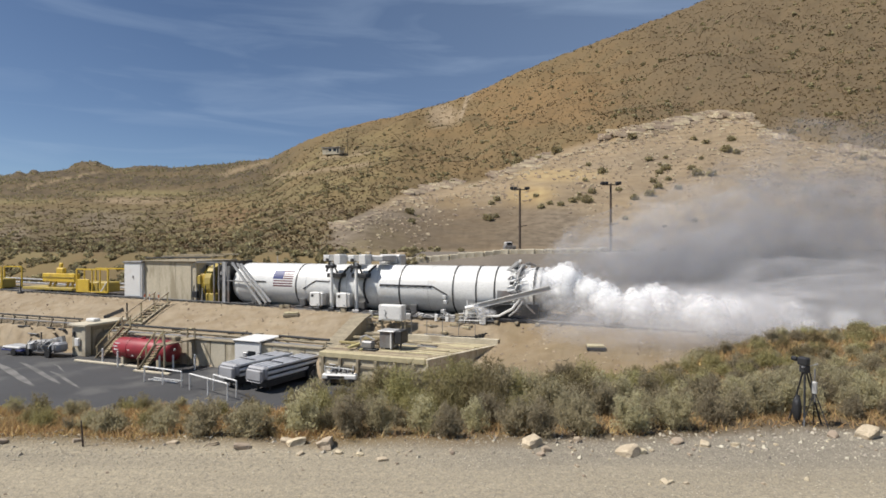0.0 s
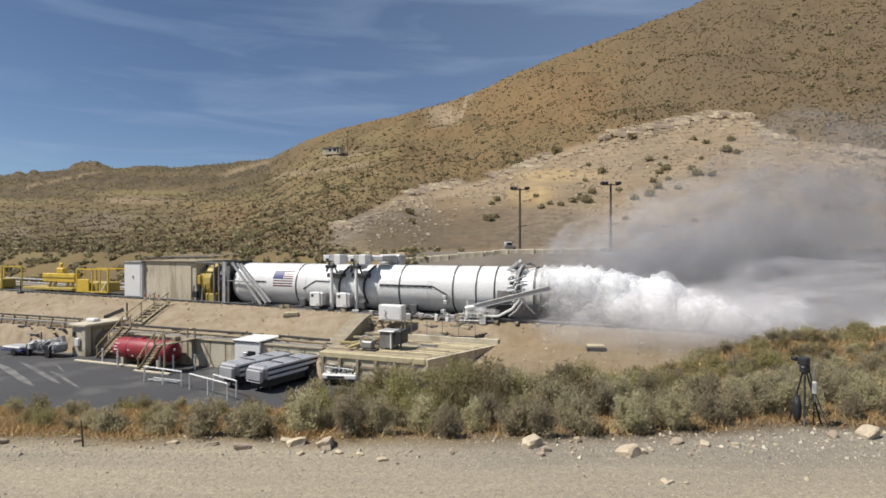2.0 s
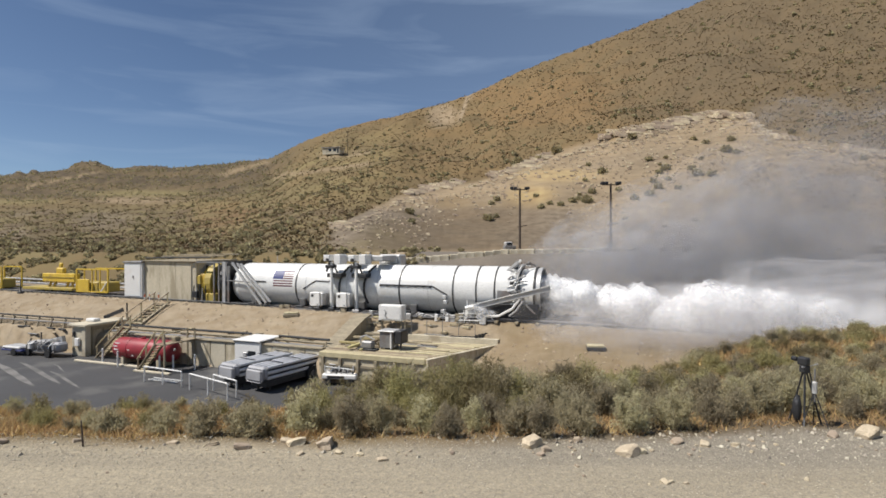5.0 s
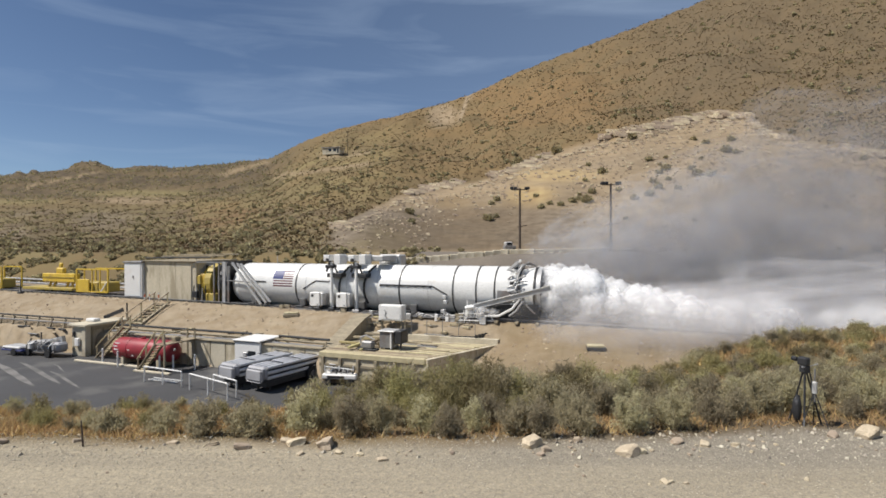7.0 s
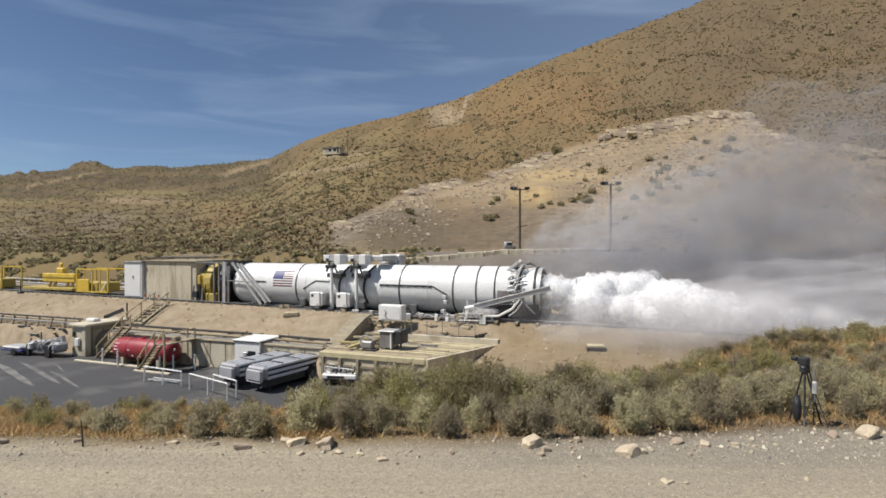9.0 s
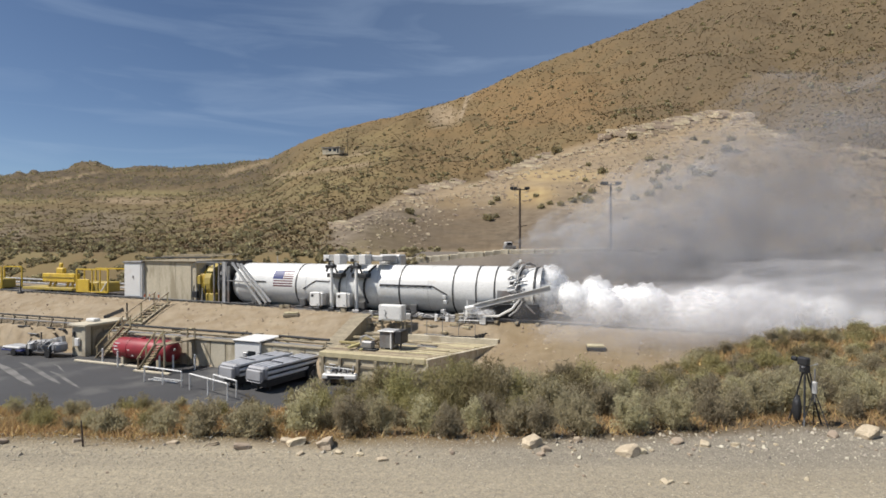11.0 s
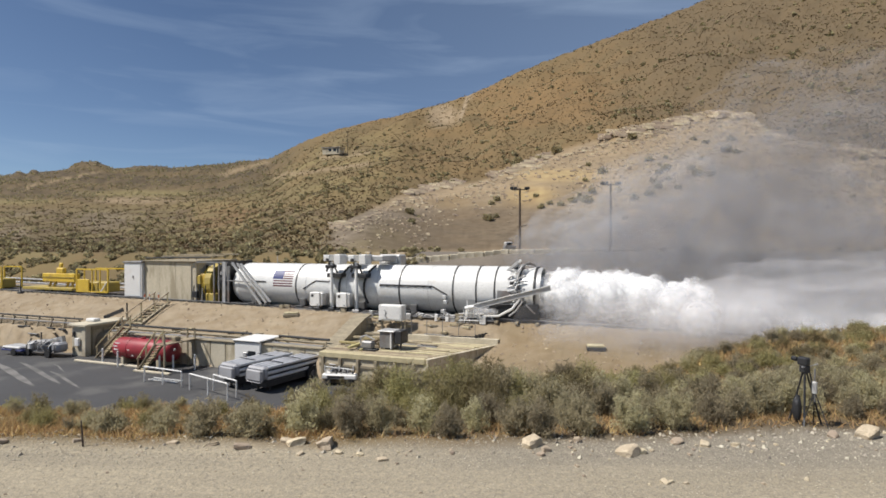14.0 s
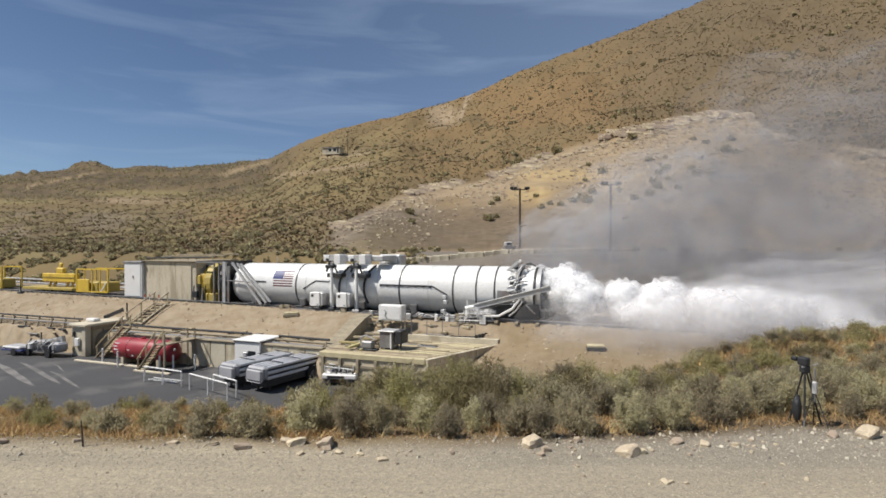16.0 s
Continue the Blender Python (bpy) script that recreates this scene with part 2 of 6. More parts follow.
    # dense low sagebrush on the far slopes
    hill = mix(at.outputs["Alpha"], hill, mix(ns(0.09, 8, (1, 0.35, 1)), (0.12, 0.09, 0.055), (0.06, 0.048, 0.032)))
    # a paler tone over the left slopes
    hill = mix(tint.outputs["Alpha"], hill, mix(ns(0.04, 5), (0.2, 0.165, 0.08), (0.16, 0.13, 0.066)))
    col = mix(sep.outputs["Red"], hill, bare)
    col = mix(sep.outputs["Green"], col, road)
    col = mix(sep.outputs["Blue"], col, pad)
    t.links.new(col, b.inputs["Base Color"])
    n = t.nodes.new("ShaderNodeTexNoise")
    n.inputs["Scale"].default_value, n.inputs["Detail"].default_value = 5, 8
    t.links.new(co.outputs["Object"], n.inputs["Vector"])
    bp = t.nodes.new("ShaderNodeBump")
    bp.inputs["Strength"].default_value, bp.inputs["Distance"].default_value = 0.5, 0.07
    t.links.new(n.outputs["Fac"], bp.inputs["Height"])
    t.links.new(bp.outputs["Normal"], b.inputs["Normal"])
    return m


SOIL = ground_material()


# ---- building helpers ----
def mesh_of(bm, name):
    me = bpy.data.meshes.new(name)
    bm.normal_update()
    bm.to_mesh(me)
    bm.free()
    return me


def part(name, bm, mat, parent=None, label=""):
    ob = new(name, mesh_of(bm, name))
    ob.data.materials.append(mat)
    if parent is not None:
        ob.parent = parent
    if label:
        ob["label"] = label
    return ob


def thing(name, m, label, category, group=""):
    ob = new(name)
    ob.empty_display_size = 0.3
    ob.matrix_world = m
    return tagged(ob, label, category, group)


def raw(name, verts, faces, mat, parent=None):
    me = bpy.data.meshes.new(name)
    me.from_pydata(verts, [], faces)
    me.materials.append(mat)
    ob = new(name, me)
    if parent is not None:
        ob.parent = parent
    return ob


def box(bm, x0, x1, y0, y1, z0, z1, bevel=0.0, m=None):
    r = bmesh.ops.create_cube(bm, size=1.0, matrix=Matrix.Translation(((x0 + x1) / 2, (y0 + y1) / 2, (z0 + z1) / 2))
                              @ Matrix.Diagonal((x1 - x0, y1 - y0, z1 - z0, 1)))
    vs = r["verts"]
    if bevel:
        es = list({e for v in vs for e in v.link_edges})
        out = bmesh.ops.bevel(bm, geom=es, offset=bevel, segments=1, affect="EDGES")
        vs = list({v for f in out["faces"] for v in f.verts} | {v for v in vs if v.is_valid})
    if m is not None:
        bmesh.ops.transform(bm, matrix=m, verts=vs)
    return bm


def rod(bm, a, b, r, n=8, r2=None):
    a, b = Vector(a), Vector(b)
    d = b - a
    m = Matrix.Translation((a + b) / 2) @ d.to_track_quat("Z", "Y").to_matrix().to_4x4()
    bmesh.ops.create_cone(bm, cap_ends=True, segments=n, radius1=r, radius2=r if r2 is None else r2, depth=d.length, matrix=m)
    return bm


def beam(bm, a, b, w, h):
    """A square bar from a to b."""
    a, b = Vector(a), Vector(b)
    d = b - a
    m = Matrix.Translation((a + b) / 2) @ d.to_track_quat("Z", "Y").to_matrix().to_4x4() @ Matrix.Diagonal((w, h, d.length, 1))
    bmesh.ops.create_cube(bm, size=1.0, matrix=m)
    return bm


def lathe(bm, profile, n=48, caps=True):
    """A body turned about the x axis; profile: (x, radius)."""
    rings = []
    for x, r in profile:
        rings.append([bm.verts.new((x, r * math.cos(2 * math.pi * i / n), r * math.sin(2 * math.pi * i / n))) for i in range(n)])
    for p, q in zip(rings, rings[1:]):
        for i in range(n):
            f = bm.faces.new((p[i], p[(i + 1) % n], q[(i + 1) % n], q[i]))
            f.smooth = True
    for k, ring in enumerate(rings):
        if 0 < k < len(rings) - 1:
            p, q, w = (Vector(profile[k + d]) for d in (-1, 0, 1))
            if (q - p).angle(w - q) > 0.6:
                for i in range(n):
                    bm.edges.get((ring[i], ring[(i + 1) % n])).smooth = False
    if caps:
        bm.faces.new(rings[0][::-1])
        bm.faces.new(rings[-1])
    bmesh.ops.recalc_face_normals(bm, faces=bm.faces)
    return bm


B = bmesh.new

# ---- the plan ----
BED = (2.53, 41.5)                       # a point under the motor's axis
AX, AY = math.cos(radians(20)), -math.sin(radians(20))      # the test bed runs this way, towards the nozzle
PAD = 0.45


def bed(s, off, z=0.0):
    """World place from metres along the test bed, metres beyond its axis, and height."""
    return Vector((BED[0] + AX * s - AY * off, BED[1] + AY * s + AX * off, z))


def bed_pose(s, off, z=0.0, turn=0.0):
    p = bed(s, off, z)
    return pose(p.x, p.y, p.z, 0, 0, -20 + turn)


def smooth(a, b, v):
    k = np.clip((v - a) / (b - a), 0, 1)
    return k * k * (3 - 2 * k)


# ridge line as seen from the road: slope of the way to it, and its distance
RIDGE_U = np.array([-2.5, -1.2, -0.825, -0.72, -0.667, -0.51, -0.405, -0.32, -0.257, -0.194, -0.088, 0.017, 0.07, 0.122, 0.227, 0.333, 0.49, 0.65, 0.825, 1.2, 2.5])
RIDGE_E = np.array([0.10, 0.115, 0.129, 0.139, 0.144, 0.144, 0.152, 0.162, 0.194, 0.217, 0.241, 0.269, 0.288, 0.315, 0.357, 0.396, 0.457, 0.52, 0.59, 0.68, 0.72])
RIDGE_R = np.array([900, 900, 900, 900, 900, 880, 820, 640, 470, 430, 420, 410, 400, 390, 370, 350, 330, 320, 310, 300, 300.0])


def lumps(x, y, w, seed):
    """A cheap smooth field of hills and hollows, about -1 to 1."""
    r = np.random.RandomState(seed)
    out = 0
    for k in range(5):
        a, p, q = r.uniform(0, 2 * np.pi), r.uniform(0, 6.28), r.uniform(0.7, 1.6)
        out = out + np.sin((x * np.cos(a) + y * np.sin(a)) * 2 * np.pi * q / w + p)
    return out / 3.0


def foot_of(u):
    """Distance of the hill's foot, which follows the bed on one side and the apron on the other."""
    return np.maximum(56.9 / (0.94 + 0.342 * np.clip(u, -1.4, 1.0)), 57 + 23 * smooth(-0.25, 0.05, u))


def verge(x):
    """Where the gravel road ends and the bank begins."""
    return 11.95 + 1.0 * smooth(3.0, 9.0, x)


def platform_edge(off):
    """Where the platform ends along the bed; this side is skewed."""
    return 0.17 + 0.44 * (np.clip(off, -10.5, -4.0) + 10.5)


def ground(X, Y):
    X, Y = np.asarray(X, float), np.asarray(Y, float)
    dx, dy = X - BED[0], Y - BED[1]
    s, off = AX * dx + AY * dy, -AY * dx + AX * dy
    pad = PAD - 0.0115 * np.clip(s, -55, 30)
    # the slope in front of the bed, down to the yard or out over bare earth
    yard = pad + smooth(-3.0, -9.3, off) * (-1.15 - pad) + smooth(-9.2, -9.6, off) * (-2.92 + 1.15)
    earth = pad - 0.17 * np.clip(-3.2 - off, 0, 14)
    # a level shelf for the platform is cut into the slope; its far side falls away beside a skewed wall
    edge = platform_edge(off)
    shelf = pad + np.clip((-2.5 - off) / 1.7, 0, 1) * (-0.68 - pad) + smooth(-4.0, -4.4, off) * (-1.25 + 0.68) + smooth(-10.2, -10.5, off) * (-2.92 + 1.25)
    side = pad + np.clip((-2.5 - off) / 1.7, 0, 1) * (-0.75 - pad) - 0.3 * np.clip(-4.0 - off, 0, 7)
    cut = smooth(-8.3, -7.3, s)
    yard = yard * (1 - cut) + np.where(s < edge - 0.15, shelf, side) * cut
    k = smooth(0.0, 6.0, s - edge)
    front = yard * (1 - k) + earth * k
    # the bank of sagebrush beside the road
    a = smooth(-2.0, 24.0, X + 0.1 * Y)
    near = 1.45 - (0.19 * (1 - a) + 0.0 * a) * np.clip(Y - 12.2, 0, 99)
    near = near + 0.42 * np.exp(-(((X + 0.4) / 2.7) ** 2)) * smooth(12.8, 17.0, Y)
    edge = 17.5 + 9.5 * a
    bank = near - 0.42 * np.clip(Y - edge, 0, 99)
    bank = bank + 0.1 * lumps(X, Y, 5, 3) * smooth(12, 14, Y)
    low = np.maximum(front, bank)
    # behind the bed: a terrace, then the hill
    u = X / np.maximum(Y, 1.0)
    foot = foot_of(u)
    e_foot = -0.0135
    terrace = pad + smooth(8.0, 17, off) * (5.85 + e_foot * np.maximum(Y, 30) - pad)
    E, R = np.interp(u, RIDGE_U, RIDGE_E), np.interp(u, RIDGE_U, RIDGE_R)
    q = np.clip(np.log(np.maximum(Y, 1) / foot) / np.log(R / foot), 0, 1)
    e = e_foot + (E - e_foot) * q ** (0.92 + 0.35 * smooth(-0.3, -0.6, u))
    # rocky knobs on the far ridge
    for at, wide, high in ((-0.667, 0.026, 0.0115), (-0.635, 0.016, 0.006), (-0.55, 0.035, 0.004), (-0.79, 0.008, 0.005), (-0.762, 0.008, 0.006)):
        e = e + high * np.exp(-(((u - at) / wide) ** 4)) * smooth(0.93, 1.0, q)
    hill = 5.85 + Y * e + (0.012 * smooth(-0.45, 0.1, u) * Y * lumps(X, Y, 60, 7) + 0.004 * Y * lumps(X, Y, 21, 9)) * smooth(0.0, 0.2, q) * smooth(1.0, 0.9, q)
    hill = hill - np.clip(Y - R, 0, 3000) * 0.35
    back = np.where(Y > foot, hill, terrace)
    z = np.where(off > 0, back, low)
    return np.where((off > 0) & (Y < 20), 1.45, z)


def gz(x, y):
    return float(ground(x, y))


def cut_line(u):
    """Height over distance of the ledge at the top of the cut bank."""
    return np.interp(u, [-0.25, -0.19, -0.08, 0.05, 0.12, 0.227, 0.36, 0.50, 0.57, 0.60, 0.70, 0.83, 1.4],
                     [0.0, 0.04, 0.093, 0.12, 0.135, 0.178, 0.214, 0.243, 0.237, 0.205, 0.19, 0.165, 0.12])


def build_ground():
    a_in = np.linspace(-0.95, 0.95, 520)
    a_out = np.array([1.0, 1.1, 1.3, 1.6, 2.0, 2.5])
    cols = np.concatenate([-np.array([20, 9, 4.5])[:], -a_out[::-1], a_in, a_out, [4.5, 9, 20]])
    rows = np.concatenate([[-900, -300, -90, -30, -8, 2, 6], np.arange(8, 30, 0.35), np.arange(30, 62, 0.5), 62 * 1.019 ** np.arange(0, 175)])
    A, Y = np.meshgrid(cols, rows)
    X = A * np.maximum(np.abs(Y), 12)
    Z = ground(X, Y)
    Z = np.where(Y < 12, 1.45, Z)
    r = np.random.RandomState(5)
    Z = Z + r.normal(0, 1, Z.shape) * np.where(Y > 62, 0.0004 * Y, np.where(Y < 12.3, 0.0015, 0.02))
    U = X / np.maximum(Y, 1)
    e = (Z - 5.85) / np.maximum(Y, 1)
    dx, dy = X - BED[0], Y - BED[1]
    off = -AY * dx + AX * dy
    wob = 0.006 * lumps(X, Y, 25, 11)
    far = smooth(-4, 4, Y - foot_of(U))
    bare = smooth(-0.004, 0.004, cut_line(U) + wob - e) * far * smooth(-0.27, -0.18, U)
    bare = bare * (1 - 0.6 * smooth(0.02, 0.06, cut_line(U) + 3 * wob - e) * smooth(0.3, 0.05, U))
    # a lane: pale worn line between two bearings
    def lane(u0, e0, u1, e1, w):
        k = np.clip((U - u0) / (u1 - u0), 0, 1)
        d = np.abs(e - (e0 + (e1 - e0) * k) + 0.1 * wob)
        return smooth(w, 0.45 * w, d) * smooth(0.012, 0.0, np.maximum(u0 - U, U - u1)) * far

    def spot(u0, e0, ru, re):
        return smooth(1.25, 0.35, np.sqrt(((U - u0) / ru) ** 2 + ((e - e0) / re) ** 2) + 9 * wob) * far

    # worn scar on the ridge, tracks and a gravel plateau on the far slopes
    scar = np.maximum(spot(0.0, 0.24, 0.034, 0.026) * smooth(0.212, 0.222, e - 0.3 * U), lane(0.033, 0.238, 0.048, 0.282, 0.014))
    track = np.maximum.reduce([
        0.75 * lane(-0.31, 0.127, -0.14, 0.152, 0.005), 0.7 * lane(-0.225, 0.163, -0.14, 0.172, 0.0055),
        0.7 * lane(-0.77, 0.109, -0.645, 0.136, 0.0022), 0.7 * lane(-0.41, 0.131, -0.33, 0.154, 0.004),
        0.85 * spot(-0.575, 0.083, 0.1, 0.0075), 0.6 * lane(-0.83, 0.052, -0.73, 0.064, 0.003),
        0.55 * spot(-0.63, 0.045, 0.07, 0.022), 0.5 * spot(-0.8, 0.02, 0.04, 0.02)])
    bare = np.clip(np.maximum(bare, np.maximum(1.0 * scar, track)), 0, 1)
    patchy = np.clip(0.5 + 0.6 * lumps(X, Y, 38, 71) + 0.3 * lumps(X, Y, 13, 73), 0, 1)
    ochre = np.clip(np.maximum.reduce([spot(0.08, 0.285, 0.07, 0.016), 0.5 * spot(0.22, 0.27, 0.11, 0.05), 0.9 * spot(-0.4, 0.05, 0.07, 0.035), 0.7 * spot(0.17, 0.24, 0.1, 0.02),
                                       0.6 * spot(-0.2, 0.24, 0.12, 0.02)]) + 0.25 * patchy * smooth(-0.25, 0.0, U) * smooth(0.5, 0.3, U), 0, 0.5)
    scree = np.clip(smooth(0.075, 0.06, e + 0.5 * wob) * smooth(0.34, 0.18, U) + 0.4 * patchy * smooth(0.02, 0.05, cut_line(U) - e), 0, 1) * far
    # the same darker tone above the cut line, growing towards the right
    scree = np.maximum(scree, 0.75 * smooth(0.15, 0.5, U + 2 * wob) * smooth(0.0, 0.02, e - cut_line(U)) * far)
    scree = np.maximum(scree, np.where(Y < 14, smooth(-3.0, 5.0, X + 1.4 * lumps(X, Y, 6, 81)) * smooth(10.1, 10.9, Y + 0.15 * lumps(X, Y, 5, 83)), 0))
    yellow = np.maximum(spot(0.165, 0.092, 0.05, 0.02), 0.7 * spot(0.21, 0.13, 0.1, 0.015))
    # paler patches that raise the tone of the left slopes
    left_pale = 0.75 * patchy * smooth(-0.02, -0.15, U) * smooth(420, 300, Y)
    left_pale = np.maximum.reduce([left_pale, spot(-0.56, 0.096, 0.13, 0.007), 0.8 * spot(-0.8, 0.08, 0.12, 0.006)])
    road = smooth(0.45, -0.45, Y - verge(X) + 0.2 * lumps(X, Y, 4, 2))
    slope = smooth(5.5, 8.5, off + 1.5 * lumps(X, Y, 9, 23)) * smooth(-0.08, -0.16, U)
    brushy = smooth(26.5, 25.0, Y)
    along = AX * dx + AY * dy
    pad = (1 - far) * (1 - road) * (1 - slope) * (1 - brushy) * (1 - 0.5 * smooth(1.0, 4.0, along) * smooth(-1.0, -3.0, off))
    nv, nc = Z.size, len(cols)
    idx = np.arange(nv).reshape(Z.shape)
    faces = np.stack([idx[:-1, :-1], idx[:-1, 1:], idx[1:, 1:], idx[1:, :-1]], -1).reshape(-1, 4)
    me = bpy.data.meshes.new("ground")
    me.from_pydata(np.stack([X, Y, Z], -1).reshape(-1, 3).tolist(), [], faces.tolist())
    col = me.color_attributes.new("soil", "FLOAT_COLOR", "POINT")
    dense = np.clip(smooth(0.07, 0.095, e + 2 * wob) * smooth(-0.24, -0.36, U) * (0.9 + 0.3 * lumps(X, Y, 150, 51)), 0, 1) * (1 - bare) * (1 - 0.7 * spot(-0.56, 0.096, 0.13, 0.007))
    data = np.stack([bare, road, pad, dense], -1).astype(np.float32)
    col.data.foreach_set("color", data.reshape(-1))
    col2 = me.color_attributes.new("tint", "FLOAT_COLOR", "POINT")
    col2.data.foreach_set("color", np.stack([ochre, scree, yellow, left_pale], -1).astype(np.float32).reshape(-1))
    me.shade_smooth()
    me.materials.append(SOIL)
    return tagged(new("ground", me), "dry tan desert hillside and gravel road with bare cut bank", "ground", kind="structure")


build_ground()


# ---- yard and test bed ----
def slab(name, s0, s1, o0, o1, z0, z1, mat, label, category, bevel=0.03):
    ob = part(name, box(B(), s0, s1, o0, o1, z0, z1, bevel), mat)
    ob.matrix_world = bed_pose(0, 0, 0)
    return tagged(ob, label, category, kind="structure")


slab("road_yard", -62, 1.2, -24, -9.45, -3.2, -2.8, ASPHALT, "dark worn asphalt yard with pale tyre streaks", "yard", 0)
PADZ = lambda s: PAD - 0.0115 * max(-55, min(30, s))


def streaks():
    """Pale dusty wheel streaks on the yard, 4 mm above the asphalt."""
    for s0, o0, n, w in ((-31, -13.4, 9, 0.4), (-33, -14.0, 10, 0.5), (-35, -14.8, 10, 0.5), (-36, -15.9, 9, 0.5), (-26, -14.6, 6, 0.25), (-28, -13.0, 3, 0.15), (-38, -14.2, 6, 0.3), (-38, -17, 8, 0.5), (-40, -16, 7, 0.4)):
        bm = B()
        pts = []
        for k in range(13):
            t = k / 12
            ww = w * (0.35 + 0.65 * math.sin(math.pi * t)) * random.uniform(0.7, 1.2)
            y = o0 - 0.32 * n * t - 0.4 * t * t + 0.04 * math.sin(7 * t)
            pts.append((bm.verts.new((s0 + n * t, y - ww / 2, -2.794)), bm.verts.new((s0 + n * t, y + ww / 2, -2.794))))
        for p, q in zip(pts, pts[1:]):
            bm.faces.new((p[0], q[0], q[1], p[1]))
        ob = part("tyre_streak", bm, DUST)
        ob.matrix_world = bed_pose(0, 0, 0)
        tagged(ob, "pale dusty tyre streak on dark asphalt", "tyre streak", "tyre streaks on the yard", "structure")


DUST = material("dust_streak", (0.2, 0.19, 0.178), (0.11, 0.106, 0.1), 0.8, 9, 0.95, bump=0.1)
streaks()


def build_motor():
    m = thing("solid_rocket_motor", bed_pose(0, 0, 0), "large white segmented solid rocket motor on its test bed", "rocket motor")
    R, H = 1.855, 2.38
    lift = Matrix.Translation((0, 0, H))

    def seg(name, prof, mat, label="", n=64, caps=True):
        bm = lathe(B(), prof, n, caps)
        bmesh.ops.transform(bm, matrix=lift, verts=bm.verts)
        return part(name, bm, mat, m, label)

    dome = [(-22.4 + 1.35 * (1 - math.cos(a)), 0.55 + (R - 0.55) * math.sin(a)) for a in np.linspace(0.15, math.pi / 2, 9)]
    seg("forward_dome", dome, MOTOR, caps=False)
    cuts = (-21.05, -15.15, -10.3, -5.66, -1.26, 0.55, 1.95)
    for a, b in zip(cuts, cuts[1:]):
        seg("case_segment", [(a + 0.02, R - 0.2), (a + 0.02, R), (b - 0.02, R), (b - 0.02, R - 0.2)], MOTOR, caps=False)
    for s in (-15.15, -5.66, -1.26, 0.55, 1.95):
        seg("joint_ring", [(s - 0.05, R - 0.02), (s - 0.05, R + 0.035), (s + 0.05, R + 0.035), (s + 0.05, R - 0.02)], DARK, "dark joint band")
    for s in (-14.2, -10.3, -7.6, -3.26, 3.0):
        seg("factory_joint", [(s - 0.012, R - 0.01), (s - 0.012, R + 0.012), (s + 0.012, R + 0.012), (s + 0.012, R - 0.01)], LIGHT_STEEL, "thin grey joint line")
    # the last segment, skirt and nozzle stay open inside
    seg("aft_segment", [(1.97, R), (3.35, R), (3.55, R - 0.05), (3.6, R - 0.3), (3.6, 1.2), (1.9, 1.2)], MOTOR, caps=False)
    seg("nozzle_ring", [(3.5, 1.62), (3.55, 1.98), (3.68, 1.98), (3.74, 1.62)], STEEL, "grey flange ring", caps=False)
    seg("aft_shroud", [(3.72, 1.5), (3.8, 1.66), (4.75, 1.8), (4.78, 1.7), (3.8, 1.52)], MOTOR, caps=False)
    seg("exit_ring", [(4.76, 1.7), (4.76, 1.86), (4.9, 1.86), (4.9, 1.7)], DARK, "dark exit band", caps=False)
    seg("nozzle_extension", [(4.9, 1.78), (5.25, 1.8), (5.25, 1.7), (3.7, 1.3)], LIGHT_STEEL, "grey nozzle cone", caps=False)
    # cable tunnel with its ragged cover
    for a, b, z0, z1 in ((-7.3, -2.9, 2.72, 2.72), (-2.9, -1.7, 2.72, 2.1), (-19.9, -18.2, 2.75, 2.72), (-14.4, -13.2, 2.2, 2.9), (-13.2, -12.0, 2.9, 2.85), (-12.0, -11.3, 2.85, 3.5)):
        y0 = lambda z: -math.sqrt(max(0.0, R * R - (z - H) ** 2)) - 0.03
        part("cable_run", beam(B(), (a, y0(z0), z0), (b, y0(z1), z1), 0.05, 0.09), DARK, m, "dark cable run along the case")
    for k in range(22):
        s = -7.3 + 0.2 * k
        part("cable_clamp", box(B(), s, s + 0.1, -1.93, -1.84, 2.6 + 0.04 * (k % 3), 2.78, 0.01), BLACK, m)
    # painted flag, wrapped on the case
    def patch(name, s0, s1, a0, a1, mat, lift_by):
        bm = B()
        rr = R + lift_by
        rows = []
        for a in np.linspace(radians(a0), radians(a1), 7):
            rows.append([bm.verts.new((s, -rr * math.cos(a), H + rr * math.sin(a))) for s in (s0, s1)])
        for p, q in zip(rows, rows[1:]):
            bm.faces.new((p[0], p[1], q[1], q[0]))
        bmesh.ops.recalc_face_normals(bm, faces=bm.faces)
        return part(name, bm, mat, m)
    top, bot = 41, -1
    for k in range(13):
        a1 = top - (top - bot) * k / 13
        a0 = top - (top - bot) * (k + 1) / 13
        if k % 2 == 0:
            patch("flag_stripe", -17.45, -15.5, a0, a1, FLAG_RED, 0.006)
    patch("flag_field", -17.5, -16.5, bot + (top - bot) * 6 / 13, top + 0.5, BLUE, 0.012)
    patch("flag_edge", -17.52, -15.47, top + 0.5, top + 2, BLUE, 0.006)
    # bits on the aft end
    part("aft_bracket", beam(B(), (2.7, -0.9, 3.9), (3.6, -1.2, 4.62), 0.14, 0.2), LIGHT_STEEL, m)
    part("aft_bracket", beam(B(), (3.0, -0.7, 4.05), (3.75, -1.0, 4.75), 0.12, 0.16), WHITE, m)
    part("hose_loop", curve_tube([(3.6, -1.3, 3.9), (3.9, -1.1, 4.35), (4.3, -0.7, 4.55), (4.75, -0.5, 4.3)], 0.07), STEEL, m)
    part("hose_loop", curve_tube([(3.65, -1.5, 3.6), (3.85, -1.3, 4.2), (4.1, -0.9, 4.5), (4.5, -0.6, 4.4)], 0.06), STEEL, m)
    q = random.Random(15)
